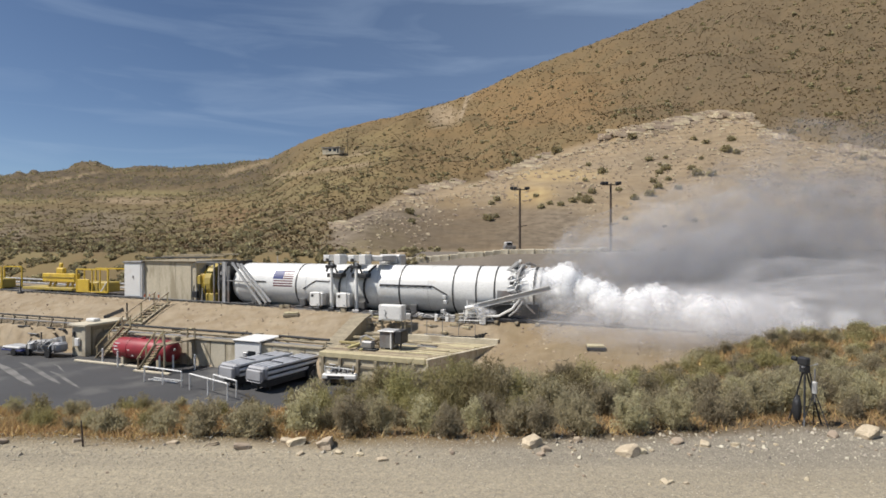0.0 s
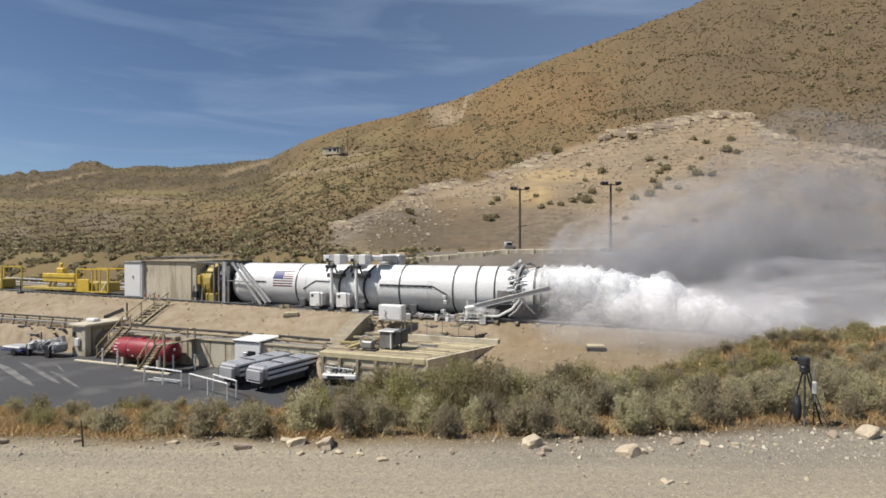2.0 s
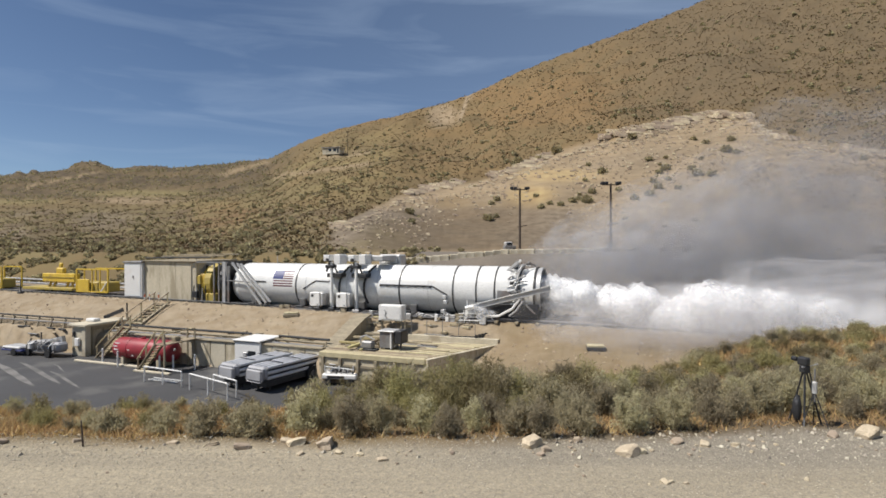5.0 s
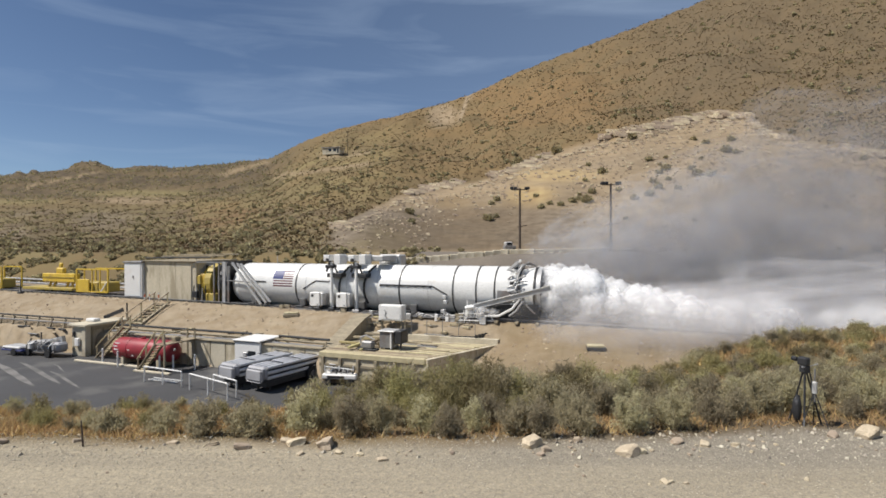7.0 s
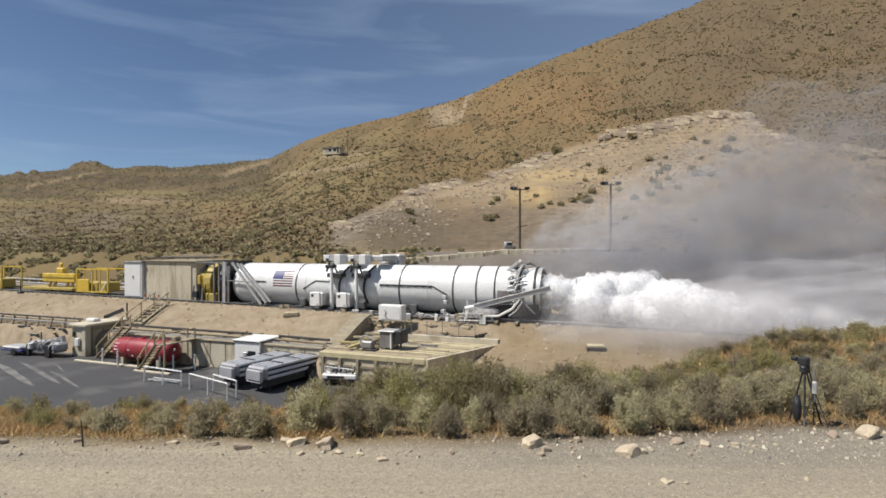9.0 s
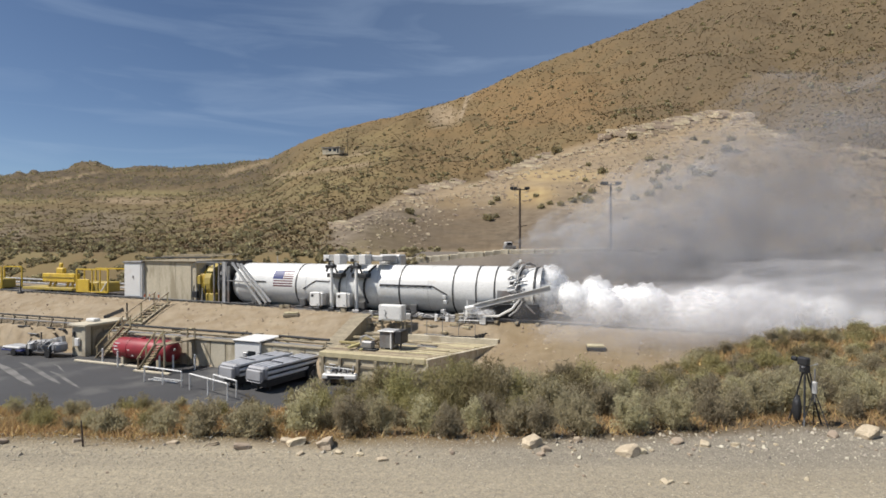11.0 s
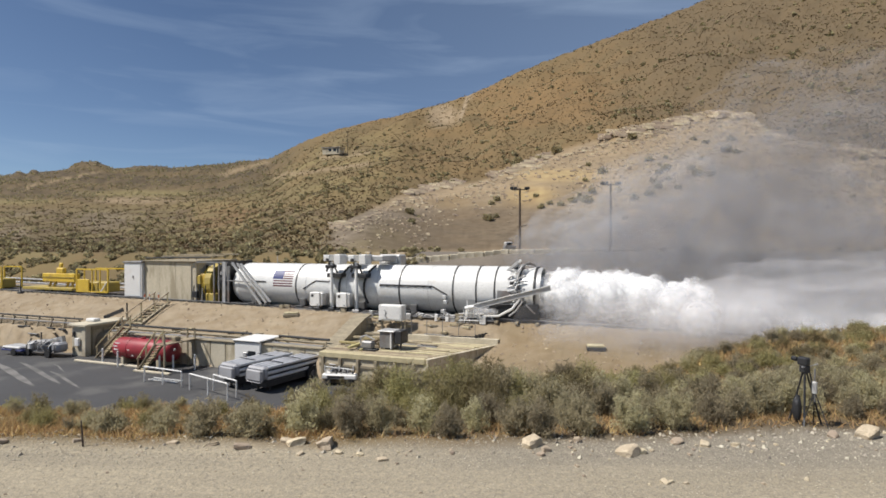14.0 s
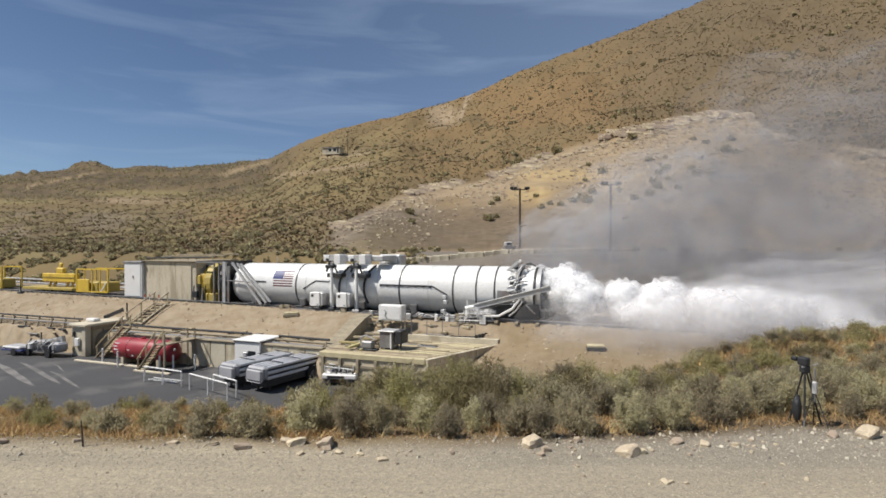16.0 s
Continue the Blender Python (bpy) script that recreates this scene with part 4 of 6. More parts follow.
def nozzle_ramp():
    r = thing("nozzle_gantry", bed_pose(0, 0, 0), "slanting white-grey steel gantry beside the nozzle", "gantry")
    part("boom", beam(B(), (0.3, -2.35, 1.25), (6.1, -2.35, 2.85), 0.3, 0.34), LIGHT_STEEL, r)
    part("boom_lip", beam(B(), (0.3, -2.55, 1.45), (6.1, -2.55, 3.05), 0.08, 0.06), WHITE, r)
    # black box added in place of the shadow under the boom
    part("boom_shadow_plate", box(B(), 1.6, 5.2, -2.0, -1.2, 0.55, 1.6, 0.04), BLACK, r)
    part("strut", curve_tube([(1.3, -2.4, 0.7), (2.4, -2.4, 0.75), (3.4, -2.4, 1.3), (4.0, -2.4, 2.1)], 0.09), WHITE, r)
    part("strut", curve_tube([(3.2, -2.5, 0.8), (3.7, -2.5, 1.2), (4.2, -2.5, 1.9)], 0.06), LIGHT_STEEL, r)
    part("strut", beam(B(), (4.3, -2.3, 1.7), (5.0, -2.3, 1.0), 0.1, 0.08), STEEL, r)
    part("end_block", box(B(), 0.0, 0.75, -2.75, -2.0, 0.6, 1.35, 0.1), WHITE, r)
    part("base", box(B(), 1.0, 6.0, -1.9, 1.8, 0.35, 0.62, 0.04), BLACK, r)
    part("pier", box(B(), 2.2, 5.6, -1.5, 1.5, 0.5, 1.15, 0.05), BLACK, r)
    v = thing("valve_stand", bed_pose(0, 0, 0), "bright steel valve stand with pipes at the gantry's foot", "valve stand")
    q = random.Random(77)
    for k in range(6):
        x = -0.3 + 0.32 * k
        part("leg", rod(B(), (x, -2.95 + 0.1 * (k % 2), 0.2), (x + q.uniform(-0.1, 0.1), -2.9, q.uniform(0.75, 1.15)), 0.035, 6), q.choice((LIGHT_STEEL, WHITE, STEEL)), v)
    for z in (0.4, 0.65, 0.9):
        part("cross_pipe", rod(B(), (-0.4, -2.98, z), (1.4, -2.98, z + 0.05), 0.035, 6), q.choice((LIGHT_STEEL, WHITE)), v)
    part("valve_body", rod(B(), (0.1, -2.95, 1.3), (0.75, -2.95, 1.42), 0.13, 10), WHITE, v)
    part("valve_wheel", rod(B(), (0.25, -2.95, 1.45), (0.25, -2.95, 1.85), 0.06, 8), WHITE, v)
    part("elbow", curve_tube([(0.75, -2.95, 1.4), (1.0, -2.95, 1.3), (1.05, -2.95, 0.9), (1.3, -2.95, 0.55)], 0.07), LIGHT_STEEL, v)
    # clutter along the edge; its black runs also stand for shade below the motor
    tray = thing("cable_tray", bed_pose(0, 0, 0), "dark clutter and pipes filling the shaded strip along the bed", "cable tray")
    for o, h, w in ((-2.55, 0.08, 0.14), (-2.68, 0.03, 0.1), (-2.8, 0.0, 0.08)):
        part("tray", beam(B(), (-17, o, PADZ(-17) + h), (2.2, o, PADZ(2.2) + h), w, w), BLACK if w > 0.11 else STEEL, tray)
    tq = random.Random(31)
    for k in range(26):
        s = tq.uniform(-16, 1.5)
        o = tq.uniform(-2.95, -2.5)
        w, hh = tq.uniform(0.08, 0.35), tq.uniform(0.08, 0.4)
        part("fitting", box(B(), s - w, s + w, o - 0.1, o + 0.1, PADZ(s) - 0.25, PADZ(s) + hh, 0.02), tq.choice((BLACK, WOOD, STEEL, LIGHT_STEEL, WHITE)), tray)
    for s in (-30.6, -30.0, -28.9):
        p = bed(s, -3.1)
        cone = thing("marker_post", pose(p.x, p.y, gz(p.x, p.y) - 0.03), "short marker post with an orange band", "marker post", "marker posts")
        part("post", rod(B(), (0, 0, 0), (0, 0, 0.8), 0.06, 8, 0.04), WHITE, cone)
        part("band", rod(B(), (0, 0, 0.35), (0, 0, 0.6), 0.062, 8), ORANGE, cone)
    d = thing("hose_bundle", bed_pose(0, 0, 0), "tangle of pale hoses and fittings beside the track", "hoses")
    q = random.Random(9)
    for k in range(26):
        s = q.uniform(-6.5, 1.6)
        z = PADZ(s) + 0.05
        part("hose", curve_tube([(s, -2.55 - 0.3 * q.random(), z - 0.1), (s + q.uniform(0.2, 0.5), -2.6 - q.random() * 0.3, z + q.uniform(0.05, 0.5)), (s + q.uniform(0.6, 1.1), -2.6, z)], 0.035),
             q.choice((WHITE, STEEL, LIGHT_STEEL, BLACK)), d)


nozzle_ramp()


def yellow_carts():
    """Yellow handling gear parked on the far part of the bed."""
    c = thing("lifting_beam", bed_pose(-44.6, -1, 0), "yellow steel lifting beam on a low trolley", "lifting beam")
    part("beam", box(B(), -2.4, 2.4, -0.3, 0.3, 2.05, 2.9, 0.04), YELLOW, c)
    part("top_lug", box(B(), -0.5, 0.6, -0.2, 0.2, 2.9, 3.5, 0.1), YELLOW, c)
    part("top_hook", box(B(), -0.2, 0.25, -0.12, 0.12, 3.5, 4.0, 0.08), YELLOW, c)
    # darker yellow strip paints a shadow line along the beam
    part("shadow_rib", box(B(), -2.4, 2.4, -0.36, -0.3, 2.5, 2.58), DARK_YELLOW, c)
    for x in (-1.4, -0.7, 1.2, 1.9):
        part("leg", beam(B(), (x - 0.3, -0.2, 1.1), (x, 0, 2.1), 0.2, 0.2), DARK_YELLOW, c)
    part("trolley", box(B(), -4.4, 3.0, -1.0, 1.0, 1.25, 1.5, 0.03), DARK_YELLOW, c)
    for x in (-1.5, -0.5, 1.0, 2.0):
        part("wheel", rod(B(), (x, -0.9, 1.25), (x, -0.7, 1.25), 0.26, 12), BLACK, c)
    def cage(s, w, label):
        g = thing("yellow_cage", bed_pose(s, -1, 0), label, "steel cage", "yellow cages")
        h0, h1 = 1.2, 3.45
        for x in (0, w):
            for y in (-1, 1):
                part("post", beam(B(), (x, y, h0), (x, y, h1), 0.13, 0.13), YELLOW, g)
        for y in (-1, 1):
            for z in (h0 + 0.05, h1):
                part("rail", beam(B(), (0, y, z), (w, y, z), 0.13, 0.13), YELLOW, g)
        for k in range(1, 4):
            part("bar", beam(B(), (w * k / 4, -1, h0), (w * k / 4, -1, h1), 0.09, 0.09), YELLOW, g)
        part("panel", box(B(), 0.1, w * 0.4, -1.05, -0.9, h0 + 0.1, h0 + 1.25, 0.03), YELLOW, g)
        part("machine", box(B(), 0.3, w - 0.4, -0.7, 0.7, h0, h0 + 1.0, 0.1), DARK_YELLOW, g)
        part("brace", beam(B(), (w * 0.75, -1, h0), (w, -1, h0 + 1.2), 0.08, 0.08), WHITE, g)
        return g
    cage(-40.9, 4.3, "yellow barred steel cage around machinery")
    cage(-55.2, 2.9, "yellow barred steel cage at the end of the track")
    p = thing("track_post", bed_pose(-47, -3.4, gz(*bed(-47, -3.4).xy)), "thin dark post with a base on the slope", "post")
    part("pole", rod(B(), (0, 0, 0), (0, 0, 1.4), 0.05), BLACK, p)
    part("base", box(B(), -0.3, 0.3, -0.2, 0.2, -0.05, 0.15, 0.04), BLACK, p)
    for off, z in ((1.5, 1.35), (3.0, 1.6)):
        q = part("pipe_run", rod(B(), (-60, off, z + 0.3), (-36, off, z), 0.09), LIGHT_STEEL)
        q.matrix_world = bed_pose(0, 0, 0)
        tagged(q, "pale pipe running beside the track", "pipe", "pipes beside the track")


yellow_carts()


def timber_shed():
    z = -2.8
    d = thing("timber_shed", bed_pose(0, 0, 0), "flat-roofed concrete and timber shed set into the slope", "shed")
    part("front_wall", box(B(), -29.9, -28.4, -10.3, -10.1, z, -0.5, 0.02), PALE_CONCRETE, d)
    part("corner_post", box(B(), -28.75, -28.35, -10.36, -9.9, z, -0.45, 0.03), PALE_CONCRETE, d)
    part("inner_wall", box(B(), -28.8, -28.55, -9.9, -5.3, z, -0.5, 0.02), CONCRETE, d)
    for k in range(5):
        part("wall_board", box(B(), -28.55, -28.5, -9.75 + 0.95 * k, -9.62 + 0.95 * k, z, -0.52, 0.01), WOOD, d)
    part("lintel", box(B(), -28.5, -28.3, -9.9, -5.3, -0.8, -0.5, 0.02), WOOD, d)
    part("roof", box(B(), -30.2, -28.15, -10.5, -5.1, -0.5, -0.3, 0.04), PALE_CONCRETE, d)
    part("roof_junk", beam(B(), (-30.4, -7.2, -0.25), (-28.6, -6.9, 0.45), 0.1, 0.3), BLACK, d)
    part("roof_junk", box(B(), -29.9, -29.0, -9.2, -8.6, -0.3, -0.05, 0.05), WHITE, d)
    part("roof_post", rod(B(), (-28.3, -6.8, -0.3), (-28.3, -6.8, 1.0), 0.06), BLACK, d)
    part("wall_lamp", box(B(), -29.7, -29.5, -10.45, -10.3, -1.3, -0.9, 0.03), BLACK, d)
    part("wall_box", box(B(), -29.4, -28.95, -10.5, -10.3, -2.0, -1.4, 0.04), WHITE, d)


timber_shed()


def stair(name, foot, head, width, label):
    """A straight timber stair: two stringers, treads and a hand rail."""
    foot, head = Vector(foot), Vector(head)
    st = thing(name, Matrix.Identity(4), label, "stairs")
    side = Vector((-(head - foot).y, (head - foot).x, 0)).normalized() * width / 2
    for k in (-1, 1):
        part("stringer", beam(B(), foot + side * k, head + side * k, 0.22, 0.06), WOOD, st)
        part("hand_rail", beam(B(), foot + side * k + Vector((0, 0, 0.85)), head + side * k + Vector((0, 0, 0.85)), 0.09, 0.06), PLANK, st)
        for t in (0.05, 0.5, 0.95):
            p = foot.lerp(head, t) + side * k
            part("baluster", beam(B(), p, p + Vector((0, 0, 0.85)), 0.08, 0.08), PLANK, st)
    n = max(4, int((head.z - foot.z) / 0.19))
    for k in range(n):
        p = foot.lerp(head, (k + 0.5) / n)
        m = Matrix.Translation(p) @ pose(0, 0, 0, 0, 0, math.degrees(math.atan2(side.y, side.x)))
        part("tread", box(B(), -width / 2, width / 2, -0.12, 0.12, -0.02, 0.02, 0.0, m), PLANK, st)


stair("timber_stair", bed(-27.2, -10.05, -2.8), bed(-24.3, -10.05, -0.3), 0.7, "weathered timber stair up from the yard to the slope")
stair("timber_stair", bed(-20.4, -12.2, -2.8), bed(-18.75, -12.2, -0.85), 0.7, "pale timber stair over the red tank")
stair("slope_stair", bed(-26.8, -7.5, gz(*bed(-26.8, -7.5).xy) + 0.2), bed(-27.4, -4.1, gz(*bed(-27.4, -4.1).xy) + 0.25), 1.3, "pale timber stair laid up the earth slope")
walkway = thing("tank_walkway", bed_pose(0, 0, 0), "small timber walkway standing over the red tank", "walkway")
part("deck", box(B(), -18.75, -17.9, -12.55, -9.8, -0.9, -0.82, 0.02), PLANK, walkway)
for sx, oy in ((-18.0, -12.5), (-18.0, -9.9), (-18.65, -9.9)):
    part("post", beam(B(), (sx, oy, -2.8), (sx, oy, -0.1), 0.09, 0.09), WOOD, walkway)
part("hand_rail", beam(B(), (-18.0, -12.5, -0.1), (-18.0, -9.9, -0.1), 0.07, 0.07), PLANK, walkway)
part("valve_gear", box(B(), -18.6, -18.2, -11.4, -10.9, -0.82, -0.5, 0.05), WOOD, walkway)


def red_tank():
    d = thing("red_tank", bed_pose(-21.75, -10.62, -2.8), "large red horizontal steel tank with domed ends", "tank")
    R, H = 0.76, 1.08
    end = [(-2.35 - 0.5 * math.cos(a), R * math.sin(a)) for a in np.linspace(0.08, math.pi / 2, 7)]
    prof = end + [(-x, r) for x, r in end[::-1]]
    bm = lathe(B(), prof, 40)
    bmesh.ops.transform(bm, matrix=Matrix.Translation((0, 0, H)), verts=bm.verts)
    part("shell", bm, RED, d)
    for x in (-1.7, 1.7):
        part("saddle", box(B(), x - 0.15, x + 0.15, -0.6, 0.6, 0, 0.52, 0.03), CONCRETE, d)
    for x in (-1.2, 0.7):
        bm = lathe(B(), [(x - 0.04, R + 0.004), (x - 0.04, R + 0.02), (x + 0.04, R + 0.02), (x + 0.04, R + 0.004)], 40)
        bmesh.ops.transform(bm, matrix=Matrix.Translation((0, 0, H)), verts=bm.verts)
        part("strap", bm, RED, d)
    for x, z, w in ((-2.1, 1.5, 0.45), (-2.2, 1.3, 0.35), (-2.1, 1.08, 0.4), (-0.9, 1.1, 0.2), (-0.6, 0.7, 0.16), (0.1, 0.65, 0.14)):
        y = -math.sqrt(max(0, R * R - (z - H) ** 2))
        part("pale_mark", box(B(), x - w / 2, x + w / 2, y - 0.02, y + 0.01, z - 0.04, z + 0.04), WHITE, d)
    part("manhole", rod(B(), (-0.3, 0, 1.7), (-0.3, 0, 1.93), 0.16, 14), RED, d)
    part("end_mark", box(B(), 2.78, 2.86, -0.25, -0.1, 1.2, 1.35), WHITE, d)


red_tank()


def retaining_walls():
    w = thing("retaining_wall", bed_pose(0, 0, 0), "stained concrete retaining wall behind the tank", "wall")
    for k in range(14):
        part("panel", box(B(), -26 + 1.32 * k, -24.7 + 1.32 * k, -9.7, -9.35, -2.9, -0.98 - 0.02 * (k % 3), 0.03), PALE_CONCRETE if k % 2 else CONCRETE, w)
    part("coping", box(B(), -26.2, -7.5, -9.78, -9.3, -0.98, -0.86, 0.03), WOOD, w)
    pr = random.Random(3)
    for k in range(3):
        for s0, s1 in ((-27.5, -14.5), (-12.1, -8.0)):
            zs = [gz(*bed(v, -8.9 + 0.4 * k).xy) + 0.2 + 0.1 * k for v in (s0, s1)]
            q = part("slope_pipe", rod(B(), (s0, -8.9 + 0.4 * k, zs[0]), (s1, -8.9 + 0.4 * k, zs[1]), 0.085), (STEEL, WOOD, BLACK)[k])
            q.matrix_world = bed_pose(0, 0, 0)
            tagged(q, "long pipe lying on the slope above the wall", "pipe", "pipes on the slope")
    for k in range(70):
        s = pr.choice((pr.uniform(-27, -8.5), pr.uniform(-16, 0.5)))
        o = pr.uniform(-9.0, -7.2) if s < -8.5 else pr.uniform(-4.0, -2.8)
        p = bed(s, o)
        j = part("timber_block", box(B(), -0.3, 0.3, -0.1, 0.1, 0, 0.16, 0.02), pr.choice((WOOD, PLANK, PLANK)))
        j.matrix_world = pose(p.x, p.y, gz(p.x, p.y) - 0.02, 0, 0, pr.uniform(-50, 10))
        tagged(j, "short weathered timber block on the slope", "timber", "timbers on the slope")


retaining_walls()


def slope_rack():
    """Low timber rack with pipes at the foot of the slope."""
    d = thing("pipe_rack", bed_pose(0, 0, 0), "low timber rack carrying pipes along the slope", "pipe rack")
    for k in range(3):
        z0, z1 = gz(*bed(-46, -8.6).xy) + 0.45 + 0.16 * k, gz(*bed(-31.6, -8.6).xy) + 0.45 + 0.16 * k
        part("pipe", rod(B(), (-46, -8.6 + 0.2 * k, z0), (-31.6, -8.6 + 0.2 * k, z1), 0.07), (STEEL, WOOD, BLACK)[k], d)
    for s in np.arange(-46, -31, 1.6):
        z = gz(*bed(s, -8.6).xy)
        part("support", beam(B(), (s, -8.7, z - 0.1), (s, -8.5, z + 0.75), 0.12, 0.12), WOOD, d)
    pr = random.Random(8)
    for k in range(16):
        s, o = pr.uniform(-48, -32), pr.uniform(-10.6, -8.8)
        p = bed(s, o)
        j = part("debris_board", box(B(), -0.6, 0.6, -0.1, 0.1, 0, 0.1, 0.02), pr.choice((WOOD, BLACK, PLANK, STEEL)))
        j.matrix_world = pose(p.x, p.y, max(gz(p.x, p.y), -2.8) + 0.0, 0, 0, pr.uniform(-60, 20))
        tagged(j, "loose weathered board at the edge of the yard", "board", "boards at the yard's edge")


slope_rack()


def white_shed():
    d = thing("white_shed", bed_pose(-12.3, -9.95, -2.8), "small white sheet-metal shed with a flat white roof", "shed")
    part("front_wall", box(B(), -2.1, 0, 0, 0.06, 0, 2.05, 0.01), WHITE, d)
    part("back_wall", box(B(), -2.1, 0, 2.14, 2.2, 0, 2.05, 0.01), WHITE, d)
    part("end_wall", box(B(), -0.06, -0.004, 0.06, 2.14, 0, 2.05), WHITE, d)
    part("end_wall", box(B(), -2.1, -2.04, 0.06, 2.14, 0, 2.05), WHITE, d)
    for k in range(9):
        part("wall_rib", box(B(), 0, 0.03, 0.14 + 0.21 * k, 0.2 + 0.21 * k, 0.05, 2.03), LIGHT_STEEL, d)
    part("roof", box(B(), -2.2, 0.1, -0.1, 2.3, 2.05, 2.15, 0.02), WHITE, d)
    part("eave", box(B(), -2.16, 0.06, -0.06, 2.26, 1.99, 2.05), BLACK, d)
    part("window", box(B(), -1.0, -0.35, -0.02, 0.0, 1.05, 1.4), GLASS, d)
    part("vent_hood", box(B(), -1.35, -1.05, -0.1, 0.0, 1.0, 1.3, 0.02), LIGHT_STEEL, d)


white_shed()


def tube_trailer(m):
    """A trailer that carries rows of long gas tubes; local x runs from the end plate to the wheels."""
    t = thing("tube_trailer", m, "trailer loaded with rows of long grey gas tubes", "trailer", "tube trailers")
    part("chassis", box(B(), 0.1, 5.5, -0.65, 0.65, 0.6, 0.75, 0.03), BLACK, t)
    part("end_plate", box(B(), -0.1, 0.08, -0.72, 0.72, 0.62, 1.42, 0.14), HOOD, t)
    part("end_hood", box(B(), 0.06, 0.45, -0.74, 0.74, 0.8, 1.5, 0.1), HOOD, t)
    # black filler added inside the load, painting dark shade between the tubes
    part("inner_frame", box(B(), 0.5, 5.3, -0.55, 0.55, 0.7, 1.3), BLACK, t)
    for row in range(3):
        for k in range(4):
            y, z = -0.6 + 0.4 * k, 0.8 + 0.31 * row
            part("tube", rod(B(), (0.4, y, z), (5.4, y, z), 0.098, 12), TUBE, t)
    for x in (1.5, 2.9, 4.3):
        part("strap", box(B(), x - 0.03, x + 0.03, -0.76, 0.76, 1.55, 1.58), BLACK, t)
    part("rear_frame", box(B(), 5.35, 5.5, -0.76, 0.76, 0.6, 1.62, 0.03), LIGHT_STEEL, t)
    for x in (3.9, 4.85):
        for y in (-0.72, 0.72):
            w = part("wheel", rod(B(), (x, y - 0.14, 0.46), (x, y + 0.14, 0.46), 0.46, 18), TYRE, t)
            part("rim", rod(B(), (x, y - 0.15, 0.46), (x, y + 0.15, 0.46), 0.2, 12), STEEL, w)
    part("landing_leg", beam(B(), (0.7, -0.5, 0), (0.7, -0.5, 0.6), 0.1, 0.1), BLACK, t)
    part("landing_leg", beam(B(), (0.7, 0.5, 0), (0.7, 0.5, 0.6), 0.1, 0.1), BLACK, t)
    part("side_skirt", box(B(), 0.3, 5.4, -0.66, 0.66, 0.3, 0.6, 0.02), BLACK, t)
    return t


tr = tube_trailer(pose(-11.05, 31.4, -2.8, 0, 0, 59))
copy_thing(tr, pose(-13.0, 32.2, -2.8, 0, 0, 58))


def parked_pickup():
    """White trailer, mostly behind the brush."""
    v = thing("equipment_trailer", pose(-6.3, 33.6, -2.8, 0, 0, -8), "small white equipment trailer loaded with hoses", "trailer")
    part("body", box(B(), -1.1, 1.1, -0.75, 0.75, 0.4, 0.7, 0.06), WHITE, v)
    for k in range(6):
        part("gear", curve_tube([(-0.9 + 0.35 * k, -0.6, 0.7), (-0.8 + 0.33 * k, -0.5, 0.95 + 0.1 * (k % 3)), (-0.6 + 0.3 * k, -0.4, 0.8)], 0.05), (WHITE, LIGHT_STEEL, BLACK)[k % 3], v)
    for y in (-0.65, 0.1, 0.65):
        part("rack_bar", rod(B(), (-0.9, y, 1.15), (0.95, y, 1.0), 0.035), WHITE, v)
    for x in (-0.9, 0.0, 0.9):
        part("rack_post", rod(B(), (x, -0.65, 0.9), (x, -0.65, 1.24), 0.035), WHITE, v)
    part("load", box(B(), -0.7, 0.5, -0.3, 0.5, 0.7, 1.0, 0.06), BLACK, v)
    part("side_gap", box(B(), -0.75, 0.35, -0.77, -0.72, 0.46, 0.62, 0.01), BLACK, v)
    for x in (-0.7, 0.7):
        for y in (-0.7, 0.7):
            part("wheel", rod(B(), (x, y - 0.08, 0.22), (x, y + 0.08, 0.22), 0.22, 16), TYRE, v)


parked_pickup()


